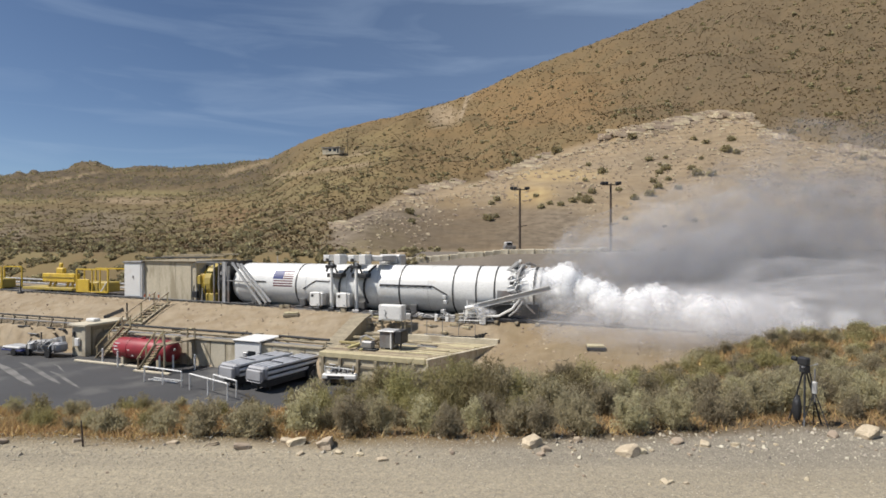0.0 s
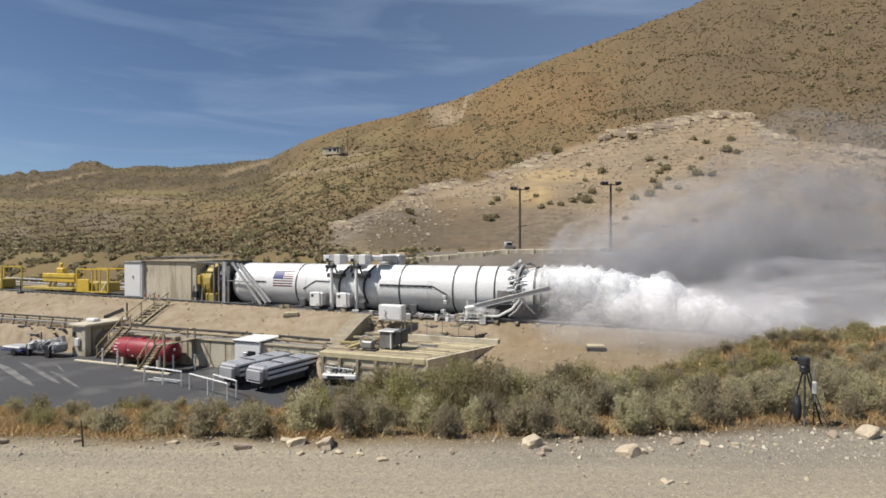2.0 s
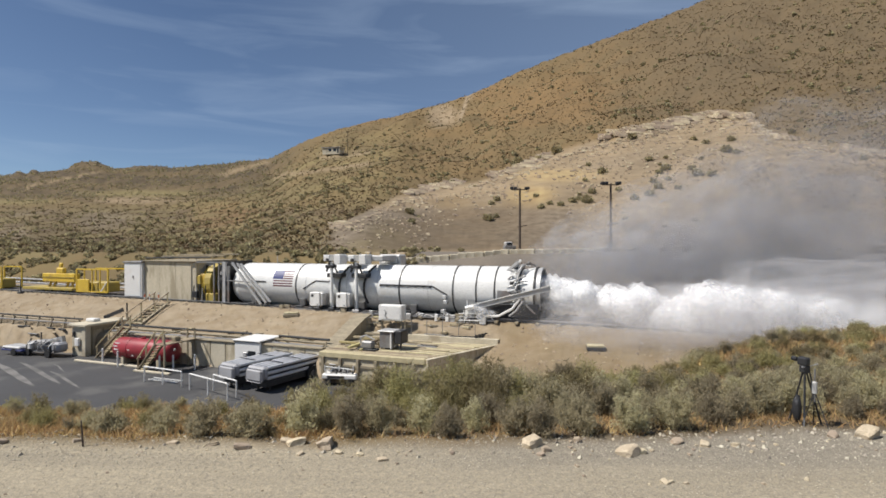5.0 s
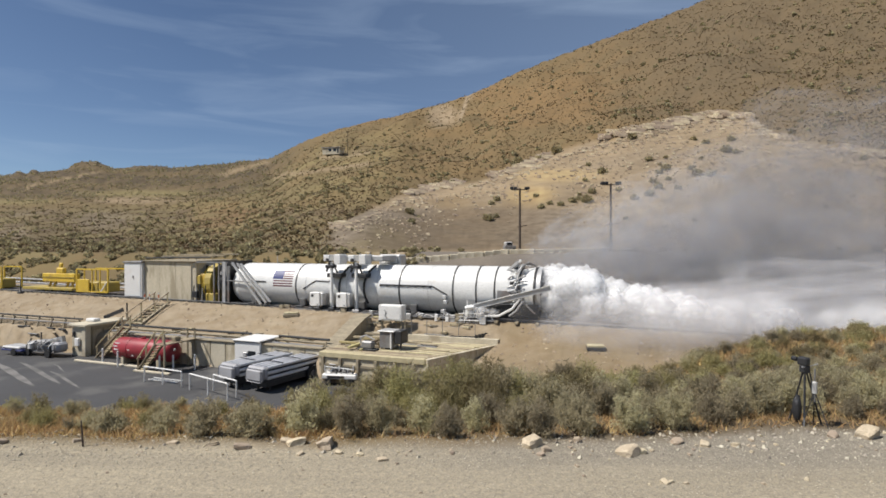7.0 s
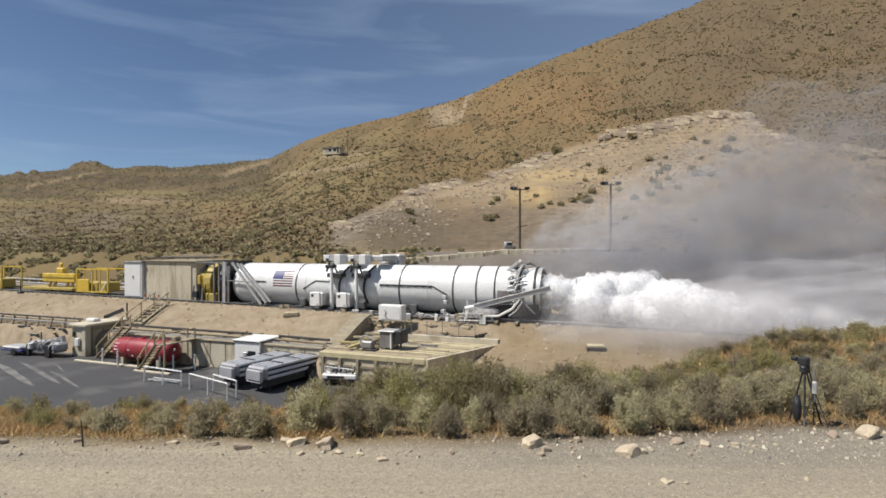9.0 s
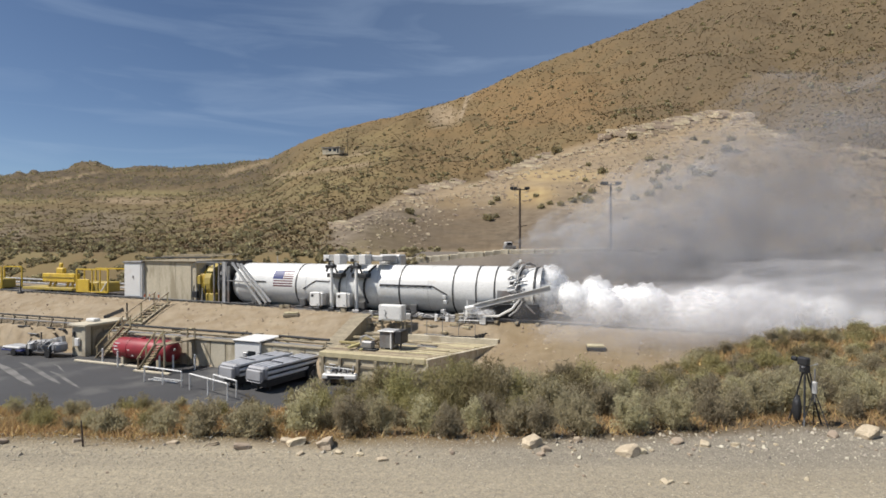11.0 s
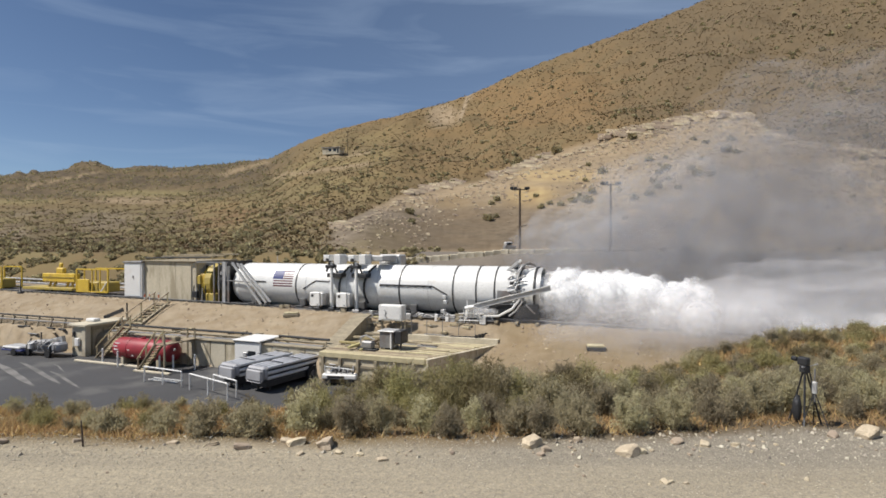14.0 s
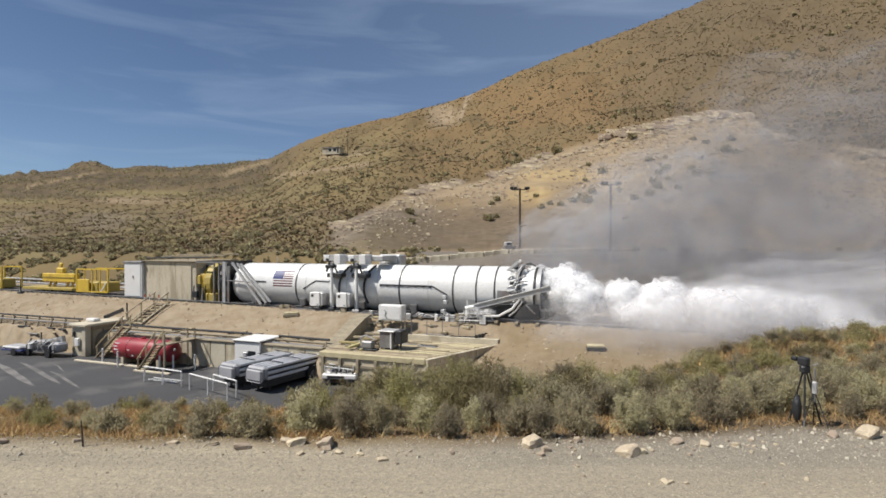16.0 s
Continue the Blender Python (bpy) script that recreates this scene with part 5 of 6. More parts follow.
def yard_gear():
    g = thing("jack_trailer", bed_pose(-31.6, -11.0, -2.8), "grey steel trailer with a lifting mast", "trailer")
    part("frame", box(B(), -1.6, 1.4, -0.5, 0.5, 0.35, 0.5, 0.03), STEEL, g)
    part("mast", beam(B(), (-1.2, 0, 0.7), (1.5, 0.2, 1.35), 0.32, 0.5), LIGHT_STEEL, g)
    part("mast_top", beam(B(), (-0.6, -0.3, 1.0), (1.2, -0.1, 1.45), 0.1, 0.1), WHITE, g)
    part("engine", box(B(), -1.7, -0.9, -0.5, 0.4, 0.5, 1.1, 0.1), LIGHT_STEEL, g)
    part("lamp_box", box(B(), -1.3, -1.0, -0.7, -0.5, 0.55, 1.0, 0.04), WHITE, g)
    for x in (-1.4, 0.9):
        part("wheel", rod(B(), (x, -0.7, 0.3), (x, -0.5, 0.3), 0.3, 14), TYRE, g)
    part("weight", box(B(), 0.5, 1.1, -0.6, 0.2, 0.5, 0.95, 0.05), BLACK, g)
    q = random.Random(41)
    part("pump", box(B(), -0.7, 0.3, -0.45, 0.3, 0.5, 1.25, 0.12), STEEL, g)
    part("hood", box(B(), 0.9, 1.9, -0.5, 0.35, 0.45, 1.15, 0.15), HOOD, g)
    part("exhaust", rod(B(), (-0.9, 0.1, 1.0), (-0.9, 0.1, 1.75), 0.06, 8), BLACK, g)
    for k in range(9):
        x = -1.5 + 0.36 * k
        part("hose", curve_tube([(x, -0.5, 0.5), (x + q.uniform(-0.2, 0.3), -0.62, q.uniform(0.7, 1.1)), (x + q.uniform(0.2, 0.6), -0.4, q.uniform(0.9, 1.4))], 0.045), q.choice((LIGHT_STEEL, STEEL, BLACK, WHITE)), g)
    f = thing("flat_trailer", bed_pose(-34.2, -11.4, -2.8), "small blue and white flat trailer", "trailer")
    part("deck", box(B(), -1.3, 1.1, -0.6, 0.6, 0.35, 0.5, 0.04), BLUE, f)
    part("cover", box(B(), -1.2, 0.9, -0.6, 0.6, 0.5, 0.72, 0.08), LIGHT_STEEL, f)
    part("wheel", rod(B(), (0.2, -0.66, 0.28), (0.2, -0.5, 0.28), 0.28, 14), TYRE, f)
    part("wheel", rod(B(), (0.2, 0.5, 0.28), (0.2, 0.66, 0.28), 0.28, 14), TYRE, f)
    # white pipe barriers round the tank
    def barrier(a, b, n):
        h = thing("pipe_barrier", pose(0, 0, 0), "white pipe barrier on the yard", "barrier", "white pipe barriers")
        a, b = bed(*a, -2.8), bed(*b, -2.8)
        up = Vector((0, 0, 0.95))
        part("rail", rod(B(), a + up, b + up, 0.045), WHITE, h)
        for k in range(n):
            p = a.lerp(b, k / (n - 1))
            part("post", rod(B(), p, p + up, 0.045), WHITE, h)
    barrier((-17.6, -14.4), (-14.3, -14.65), 3)
    barrier((-13.4, -14.9), (-9.6, -16.0), 3)
    barrier((-11.9, -14.6), (-9.6, -15.3), 2)
    for s, o in ((-24.9, -11.6), (-22.9, -12.0), (-18.2, -11.6), (-17.0, -10.9), (-19.0, -12.0)):
        b = part("bollard", rod(B(), (0, 0, 0), (0, 0, 1.1), 0.06, 10), WHITE)
        b.matrix_world = bed_pose(s, o, -2.8)
        tagged(b, "slim white bollard on the asphalt", "bollard", "bollards on the yard")
    for s0, s1, o in ((-27.6, -21.2, -11.7), (-20.6, -17.4, -12.6)):
        k = part("kerb_strip", box(B(), s0, s1, o - 0.12, o + 0.12, -2.8, -2.66, 0.03), PALE_CONCRETE)
        k.matrix_world = bed_pose(0, 0, 0)
        tagged(k, "pale concrete kerb on the asphalt yard", "kerb", kind="structure")
    lad = thing("white_ladder", bed_pose(-16.4, -13.9, -2.78), "white ladder lying on the yard", "ladder")
    for y in (-0.22, 0.22):
        part("rail", beam(B(), (-1.2, y, 0.05), (1.2, y, 0.05), 0.06, 0.06), WHITE, lad)
    for k in range(8):
        part("rung", beam(B(), (-1.05 + 0.3 * k, -0.22, 0.05), (-1.05 + 0.3 * k, 0.22, 0.05), 0.04, 0.04), WHITE, lad)


yard_gear()


# ---- poles and far buildings ----
def flood_pole(s, off, top):
    p = bed(s, off)
    base = gz(p.x, p.y)
    d = thing("flood_light_pole", pose(p.x, p.y, base - 0.3), "tall dark wooden pole with floodlights on a crossbar", "light pole", "floodlight poles")
    h = top - base + 0.3
    part("pole", rod(B(), (0, 0, 0), (0, 0, h), 0.16, 10, 0.11), POLE_WOOD, d)
    part("cross_arm", beam(B(), (-1.0, 0, h - 0.15), (0.95, 0, h - 0.15), 0.1, 0.12), POLE_WOOD, d)
    for x in (-1.0, -0.55, 0.75, 0.95):
        part("flood_light", box(B(), x - 0.2, x + 0.2, -0.3, 0.1, h - 0.15, h + 0.2, 0.06), BLACK, d)
    part("cross_arm", beam(B(), (-0.3, 0, h * 0.42), (0.9, 0, h * 0.42 + 0.2), 0.1, 0.1), POLE_WOOD, d)


flood_pole(-1.8, 25, 12.75)
flood_pole(8.8, 25, 12.95)


def hill_building():
    u = -0.204
    ys = np.geomspace(80, 420, 400)
    Y = float(ys[int(np.argmax((ground(u * ys, ys) - 5.85) / ys > 0.169))])
    X, k = u * Y, Y / 300
    z = gz(X, Y)
    b = thing("hill_building", pose(X, Y, z - 0.6, 0, 0, -14), "small pale flat-roofed building on the hillside", "building")
    part("wall", box(B(), -5.2 * k, 5.2 * k, -3 * k, 3 * k, 0, 3.6 * k, 0.05), PALE_CONCRETE, b)
    part("roof", box(B(), -5.6 * k, 5.6 * k, -3.4 * k, 3.4 * k, 3.6 * k, 4.0 * k, 0.05), STEEL, b)
    for x in (-0.6, 2.2):
        part("window", box(B(), (x - 0.8) * k, (x + 0.8) * k, -3.06 * k, -3.0 * k, 1.6 * k, 3.1 * k), GLASS, b)
    part("door", box(B(), 3.6 * k, 4.6 * k, -3.07 * k, -3.0 * k, 0.6, 3.2 * k), BLACK, b)
    x2 = X + 8.3 * k
    p = thing("antenna_mast", pose(x2, Y - 2, gz(x2, Y - 2) - 0.5), "thin dark mast beside the hillside building", "mast")
    part("pole", rod(B(), (0, 0, 0), (0, 0, 15 * k), 0.16, 8, 0.1), POLE_WOOD, p)
    part("cross_arm", beam(B(), (-0.8, 0, 14 * k), (0.8, 0, 14 * k), 0.15, 0.15), POLE_WOOD, p)


hill_building()


def terrace_road():
    """Grey asphalt apron behind the motor, with a pale kerb bank at the foot of the hill."""
    bm = B()
    rows = []
    us = np.linspace(-12, 45, 80)
    for off in np.linspace(8.8, 20, 14):
        rows.append([bm.verts.new(bed(s, off, gz(*bed(s, off).xy) + 0.07)) for s in us])
    for p, q in zip(rows, rows[1:]):
        for i in range(len(us) - 1):
            bm.faces.new((p[i], p[i + 1], q[i + 1], q[i]))
    a = part("road_apron", bm, APRON)
    tagged(a, "grey worn asphalt apron behind the motor", "road", kind="structure")
    for k in range(30):
        ends = []
        for u in (-0.115 + 0.016 * k, -0.115 + 0.016 * (k + 1)):
            want = np.interp(u, [-0.115, -0.094, 0.11, 0.4], [-0.037, -0.034, -0.016, -0.012])
            ys = np.linspace(48, 80, 161)
            climb = (ground(u * ys, ys) - 5.85) / ys
            y = float(ys[int(np.argmax(climb > want))]) if climb.max() > want else float(foot_of(u)) - 0.9
            ends.append(Vector((u * y, y, gz(u * y, y))))
        p, q = ends
        w = part("barrier_wall", box(B(), 0, (q - p).length - 0.008, -0.5, 0.5, -0.5, 0.42, 0.06), PALE_CONCRETE)
        w.matrix_world = Matrix.Translation(p) @ pose(0, 0, 0, 0, 0, math.degrees(math.atan2(q.y - p.y, q.x - p.x)))
        tagged(w, "low pale concrete barrier at the foot of the hill", "barrier wall", "barrier walls", "structure")
    # parked grey truck and a steel stair beyond the motor
    v = thing("service_truck", pose(8.4, 68, gz(8.4, 68), 0, 0, 5), "grey service truck parked behind the motor", "truck")
    v.scale = (0.66, 0.66, 0.66)
    part("body", box(B(), -1.1, 1.1, -0.9, 0.9, 0.5, 1.3, 0.1), STEEL, v)
    part("cab", box(B(), -0.9, 0.5, -0.85, 0.85, 1.3, 2.0, 0.15), LIGHT_STEEL, v)
    part("window", box(B(), -0.7, 0.35, -0.88, -0.84, 1.4, 1.85), GLASS, v)
    for x in (-0.75, 0.75):
        for y in (-0.85, 0.85):
            part("wheel", rod(B(), (x, y - 0.12, 0.38), (x, y + 0.12, 0.38), 0.38, 14), TYRE, v)


APRON = material("apron_asphalt", (0.19, 0.158, 0.122), (0.14, 0.118, 0.094), 0.1, 6, 0.9, bump=0.1, stain=(0.2, 0.175, 0.14), stain_at=0.64, stain_scale=0.12)
terrace_road()


# ---- growth and stones ----
def random_turn(r, n):
    """n random rotations as matrices."""
    q = r.normal(size=(n, 4))
    q /= np.linalg.norm(q, axis=1, keepdims=True)
    w, x, y, z = q.T
    return np.stack([1 - 2 * (y * y + z * z), 2 * (x * y - z * w), 2 * (x * z + y * w),
                     2 * (x * y + z * w), 1 - 2 * (x * x + z * z), 2 * (y * z - x * w),
                     2 * (x * z - y * w), 2 * (y * z + x * w), 1 - 2 * (x * x + y * y)], -1).reshape(n, 3, 3)


def triangles(name, centres, corners, mat):
    """A mesh of loose triangles; corners: n x 3 x 3 offsets from the n centres."""
    v = (centres[:, None, :] + corners).reshape(-1, 3)
    me = bpy.data.meshes.new(name)
    n = len(centres)
    me.vertices.add(3 * n)
    me.vertices.foreach_set("co", v.astype(np.float32).reshape(-1))
    me.loops.add(3 * n)
    me.loops.foreach_set("vertex_index", np.arange(3 * n, dtype=np.int32))
    me.polygons.add(n)
    me.polygons.foreach_set("loop_start", np.arange(0, 3 * n, 3, dtype=np.int32))
    me.polygons.foreach_set("loop_total", np.full(n, 3, dtype=np.int32))
    me.update(calc_edges=True)
    me.validate()
    me.materials.append(mat)
    return me


def flakes(r, n, size, slim=1.0, facing=None):
    """Small triangles at random turns, or loosely facing one way."""
    base = np.array([[-0.5 * slim, -0.29, 0], [0.5 * slim, -0.29, 0], [0, 0.58, 0]])
    if facing is None:
        m = random_turn(r, n)
    else:
        c = np.array(facing) + r.normal(size=(n, 3)) * 0.55
        c /= np.linalg.norm(c, axis=1, keepdims=True)
        a = np.cross(c, r.normal(size=(n, 3)))
        a /= np.linalg.norm(a, axis=1, keepdims=True)
        m = np.stack([a, np.cross(c, a), c], -1)
    return np.einsum("nij,kj->nki", m, base) * (size * r.uniform(0.7, 1.3, n))[:, None, None]


def hill_places(r, n, u0, u1, q0=0.0, q1=1.0):
    u = r.uniform(u0, u1, n)
    foot = foot_of(u)
    R = np.interp(u, RIDGE_U, RIDGE_R)
    Y = foot * (R / foot) ** r.uniform(q0, q1, n)
    X = u * Y
    return X, Y, ground(X, Y), u


def scrub(name, r, X, Y, Z, rad, k, label):
    """Rounded clumps of small leaves, k to a clump."""
    n = X.size
    d = r.normal(size=(n, k, 3))
    d /= np.linalg.norm(d, axis=2, keepdims=True)
    d[..., 2] = d[..., 2] * 0.75 + 0.5
    c = np.stack([X, Y, Z], -1)[:, None, :] + d * rad[:, None, None] * r.uniform(0.5, 1.0, (n, k, 1))
    f = flakes(r, n * k, 1.0) * np.repeat(rad * (0.75 if k < 50 else 0.48), k)[:, None, None]
    ob = new(name, triangles(name, c.reshape(-1, 3), f, HILL_BUSH))
    tagged(ob, label, "scrub", kind="stuff")


def hill_growth():
    r = np.random.RandomState(21)
    X, Y, Z, u = hill_places(r, 40000, -0.95, 0.95, -0.15)
    e = (Z - 5.85) / Y
    on_cut = (e < cut_line(u)) & (u > -0.23)
    dense = 0.5 + 0.5 * lumps(X, Y, 45, 31) + 0.3 * lumps(X, Y, 14, 33)
    keep = ~on_cut & (r.uniform(size=X.size) < np.clip(dense, 0.1, 0.9) * np.where(u > 0.2, 0.13, 0.2) * (1 - 0.75 * smooth(250, 420, Y)) * (1 - 0.45 * smooth(130, 80, Y)) * np.where((Y < foot_of(u)) & (u > -0.12), 0, 1) * ((-AY * (X - BED[0]) + AX * (Y - BED[1])) > 9))
    scrub("hill_scrub", r, X[keep], Y[keep], Z[keep], (0.42 + 0.85 * r.uniform(size=keep.sum()) ** 2) * (0.62 + np.minimum(Y[keep], 300) / 700), 42, "scattered dark olive scrub bushes on the dry hill")
    # dense brush on the far slopes
    fx, fy, fz, fu = hill_places(r, 9000, -0.95, -0.28, 0.55, 1.0)
    ok = ((fz - 5.85) / fy > 0.08 + 0.01 * lumps(fx, fy, 90, 63)) & (r.uniform(size=fx.size) < np.clip(0.5 + 0.6 * lumps(fx, fy, 110, 65), 0.08, 0.9))
    scrub("far_scrub", r, fx[ok], fy[ok], fz[ok], r.uniform(0.7, 1.9, ok.sum()) * fy[ok] / 600, 12, "dense dark brush on the far slopes")
    # the steep foot of the slope behind the bed
    p = [bed(a, b) for a, b in zip(r.uniform(-98, -9, 1500), r.uniform(6.8, 18, 1500))]
    fx, fy = np.array([q.x for q in p]), np.array([q.y for q in p])
    ok = r.uniform(size=1500) < np.clip(0.22 + 0.45 * lumps(fx, fy, 12, 61), 0.06, 0.7)
    fx, fy = fx[ok], fy[ok]
    scrub("slope_scrub", r, fx, fy, ground(fx, fy), r.uniform(0.25, 0.65, fx.size), 44, "olive scrub bushes on the steep slope behind the bed")
    # rounder bushes stand singly on the bare bank
    band = on_cut & (np.abs(e - 0.55 * cut_line(u) - 0.03) < 0.05) & (u > 0.05)
    keep = on_cut & (r.uniform(size=X.size) < np.where(band, 0.004, 0.004))
    scrub("bank_scrub", r, X[keep], Y[keep], Z[keep], r.uniform(0.3, 0.8, keep.sum()) * (0.45 + Y[keep] / 200), 130, "round dark bushes scattered over the bare bank")
    X, Y, Z, u = hill_places(r, 42000, -0.95, 0.95)
    keep = (((Z - 5.85) / Y > cut_line(u)) | (u < -0.2)) & (Y < 420)
    X, Y, Z = X[keep], Y[keep], Z[keep]
    n, k = X.size, 3
    c = np.repeat(np.stack([X, Y, Z + 0.1], -1), k, 0) + r.normal(size=(n * k, 3)) * 0.25 * np.array([1, 1, 0.35])
    ob = new("hill_grass", triangles("hill_grass", c, flakes(r, n * k, 0.42) * np.repeat(0.7 + Y / 300, k)[:, None, None], HILL_GRASS))
    tagged(ob, "tufts of dry straw-brown grass on the hill", "dry grass", kind="stuff")


hill_growth()


# bearing and climb in thousandths, and half width, of the round bushes on the cut bank
BANK_BUSHES = ((140, 157, 9), (178, 164, 6), (212, 177, 9), (296, 139, 8), (277, 102, 7), (267, 85, 10), (241, 85, 7), (219, 79, 6), (199, 81, 5), (183, 74, 6), (352, 203, 7),
               (383, 162, 6), (414, 167, 4), (415, 145, 8), (402, 138, 6), (392, 122, 6), (419, 126, 5), (401, 111, 7), (438, 109, 6), (384, 97, 8), (356, 91, 7), (473, 135, 9),
               (499, 134, 8), (461, 146, 6), (527, 179, 9), (536, 199, 7), (466, 201, 5), (488, 194, 6), (545, 176, 6), (480, 165, 4), (-62, 64, 8), (85, 52, 9))


def bank_bushes():
    r = np.random.RandomState(53)
    meshes = []
    for k in range(4):
        n = 260
        d = r.normal(size=(n, 3))
        d /= np.linalg.norm(d, axis=1, keepdims=True)
        lump = 1 + 0.25 * np.sin(3 * d[:, 0] + k) * np.cos(4 * d[:, 1] + 2 * k)
        c = d * (r.uniform(0.45, 1.0, n) * lump)[:, None] * np.array([1, 1, 0.8]) + np.array([0, 0, 0.55])
        meshes.append(triangles("foliage", c, flakes(r, n, 0.34), HILL_BUSH))
    ys = np.geomspace(58, 400, 900)
    for k, (u, e, w) in enumerate(BANK_BUSHES):
        u, e = u / 1000, e / 1000
        climb = (ground(u * ys, ys) - 5.85) / ys
        y = float(ys[int(np.argmax(climb > e - 0.006))])
        size = 1.15 * w / 950 * y
        b = thing("hillside_bush", pose(u * y, y, gz(u * y, y) - 0.1 * size, 0, 0, r.uniform(0, 360)), "round dark olive bush on the bare cut bank", "shrub", "bushes on the cut bank")
        b.scale = (size, size, size)
        f = new("foliage", meshes[k % 4])
        f.parent = b


bank_bushes()


def rock_mesh(seed, mat, flat=0.6):
    bm = B()
    r = random.Random(seed)
    bmesh.ops.create_icosphere(bm, subdivisions=2, radius=0.5)
    off = Vector((r.uniform(0, 50), r.uniform(0, 50), r.uniform(0, 50)))
    for v in bm.verts:
        n = noise.noise(v.co * 2.6 + off) * 0.55 + noise.noise(v.co * 6 + off) * 0.22
        v.co *= 1 + n
        for ax in range(3):
            v.co[ax] = max(-0.36 - 0.1 * n, min(0.4, v.co[ax] * 1.1))
        v.co.z *= flat
    me = mesh_of(bm, "stone")
    me.materials.append(mat)
    return me


def ledge():
    """Broken rock courses along the top of the cut bank."""
    r = np.random.RandomState(8)
    verts, faces = [], []
    base = []
    for sd in range(5):
        bm = B()
        bmesh.ops.create_icosphere(bm, subdivisions=1, radius=0.5)
        rr = random.Random(sd)
        for v in bm.verts:
            v.co = Vector((max(-0.38, min(0.38, v.co.x * rr.uniform(0.8, 1.5))), max(-0.38, min(0.38, v.co.y * rr.uniform(0.8, 1.5))), max(-0.3, min(0.3, v.co.z * rr.uniform(0.8, 1.5)))))
        base.append(([tuple(v.co) for v in bm.verts], [[v.index for v in f.verts] for f in bm.faces]))
        bm.free()
    def add(X, Y, Z, sx, sy, sz, turn):
        vs, fs = base[r.randint(5)]
        k = len(verts)
        ca, sa = math.cos(turn), math.sin(turn)
        verts.extend((X + ca * sx * a - sa * sy * b, Y + sa * sx * a + ca * sy * b + 0.7 * sz * c, Z + sz * c) for a, b, c in vs)
        faces.extend([k + i for i in f] for f in fs)
    ys = np.geomspace(62, 420, 500)
    for lower, count, spread in ((0.0, 2200, 0.0028), (0.013, 800, 0.003), (0.026, 700, 0.006), (0.05, 1000, 0.014), (0.09, 2000, 0.03)):
        for u in r.uniform(-0.2, 0.86, count):
            gap = lumps(np.array(u * 40), np.array(lower * 900), 9, 5)
            if gap < -0.35:
                continue
            e = (ground(u * ys, ys) - 5.85) / ys
            want = cut_line(u) - lower + r.normal() * spread
            i = int(np.argmax(e > want))
            if i == 0:
                continue
            Y = ys[i]
            w = r.uniform(0.3, 1.0) ** 1.6 * 1.75 * (Y / 130) * (1.0 if lower < 0.01 else 0.48)
            long = lower < 0.02
            add(u * Y, Y, gz(u * Y, Y) + 0.1, w * (r.uniform(1.4, 3.4) if long else r.uniform(1.0, 1.8)), w, w * (r.uniform(0.6, 1.1) if long else r.uniform(0.6, 1.1)), r.uniform(-0.2, 0.2) if long else r.uniform(-0.5, 0.5))
    me = bpy.data.meshes.new("rock_ledge")
    me.from_pydata(verts, [], faces)
    me.materials.append(LEDGE)
    tagged(new("rock_ledge", me), "broken pale sandstone ledges along the cut bank", "rock ledge", kind="stuff")


ledge()


def bush(seed, mat, width, height, label):
    """A sagebrush: forked stems and many small slim leaves in upright sprays."""
    r = np.random.RandomState(seed)
    b = thing("sagebrush", Matrix.Identity(4), label, "shrub", "sagebrush beside the road")
    bm = B()
    c, f = [], []
    for k in range(34):
        a, tilt = r.uniform(0, 6.283), r.uniform(0.05, 1.0) ** 0.8 * 1.25
        ln = height * r.uniform(0.7, 1.05) * (1 - 0.25 * tilt / 1.25)
        d = Vector((math.cos(a) * math.sin(tilt) * width / height, math.sin(a) * math.sin(tilt) * width / height, math.cos(tilt) + 0.15))
        tip = d * ln
        if k < 12:
            rod(bm, (0, 0, -0.05), tip * 0.8, 0.016, 4, 0.006)
        n = 88
        t = r.uniform(0.35, 1.05, n)
        p = np.array(tip)[None, :] * t[:, None] + r.normal(size=(n, 3)) * (0.05 + 0.05 * (1 - t))[:, None] * np.array([1, 1, 0.9])
        c.append(p)
        fl = flakes(r, n, 0.062, 0.42)
        fl[:, 2, 2] += 0.03
        f.append(fl)
    c, f = np.concatenate(c), np.concatenate(f)
    c[:, 2] = np.maximum(c[:, 2], 0.02)
    tagged(part("woody_stem", bm, TWIG, b, "grey-brown woody stems"), kind="stuff")
    ob = new("foliage", triangles("foliage", c, f, mat))
    ob.parent = b
    return b


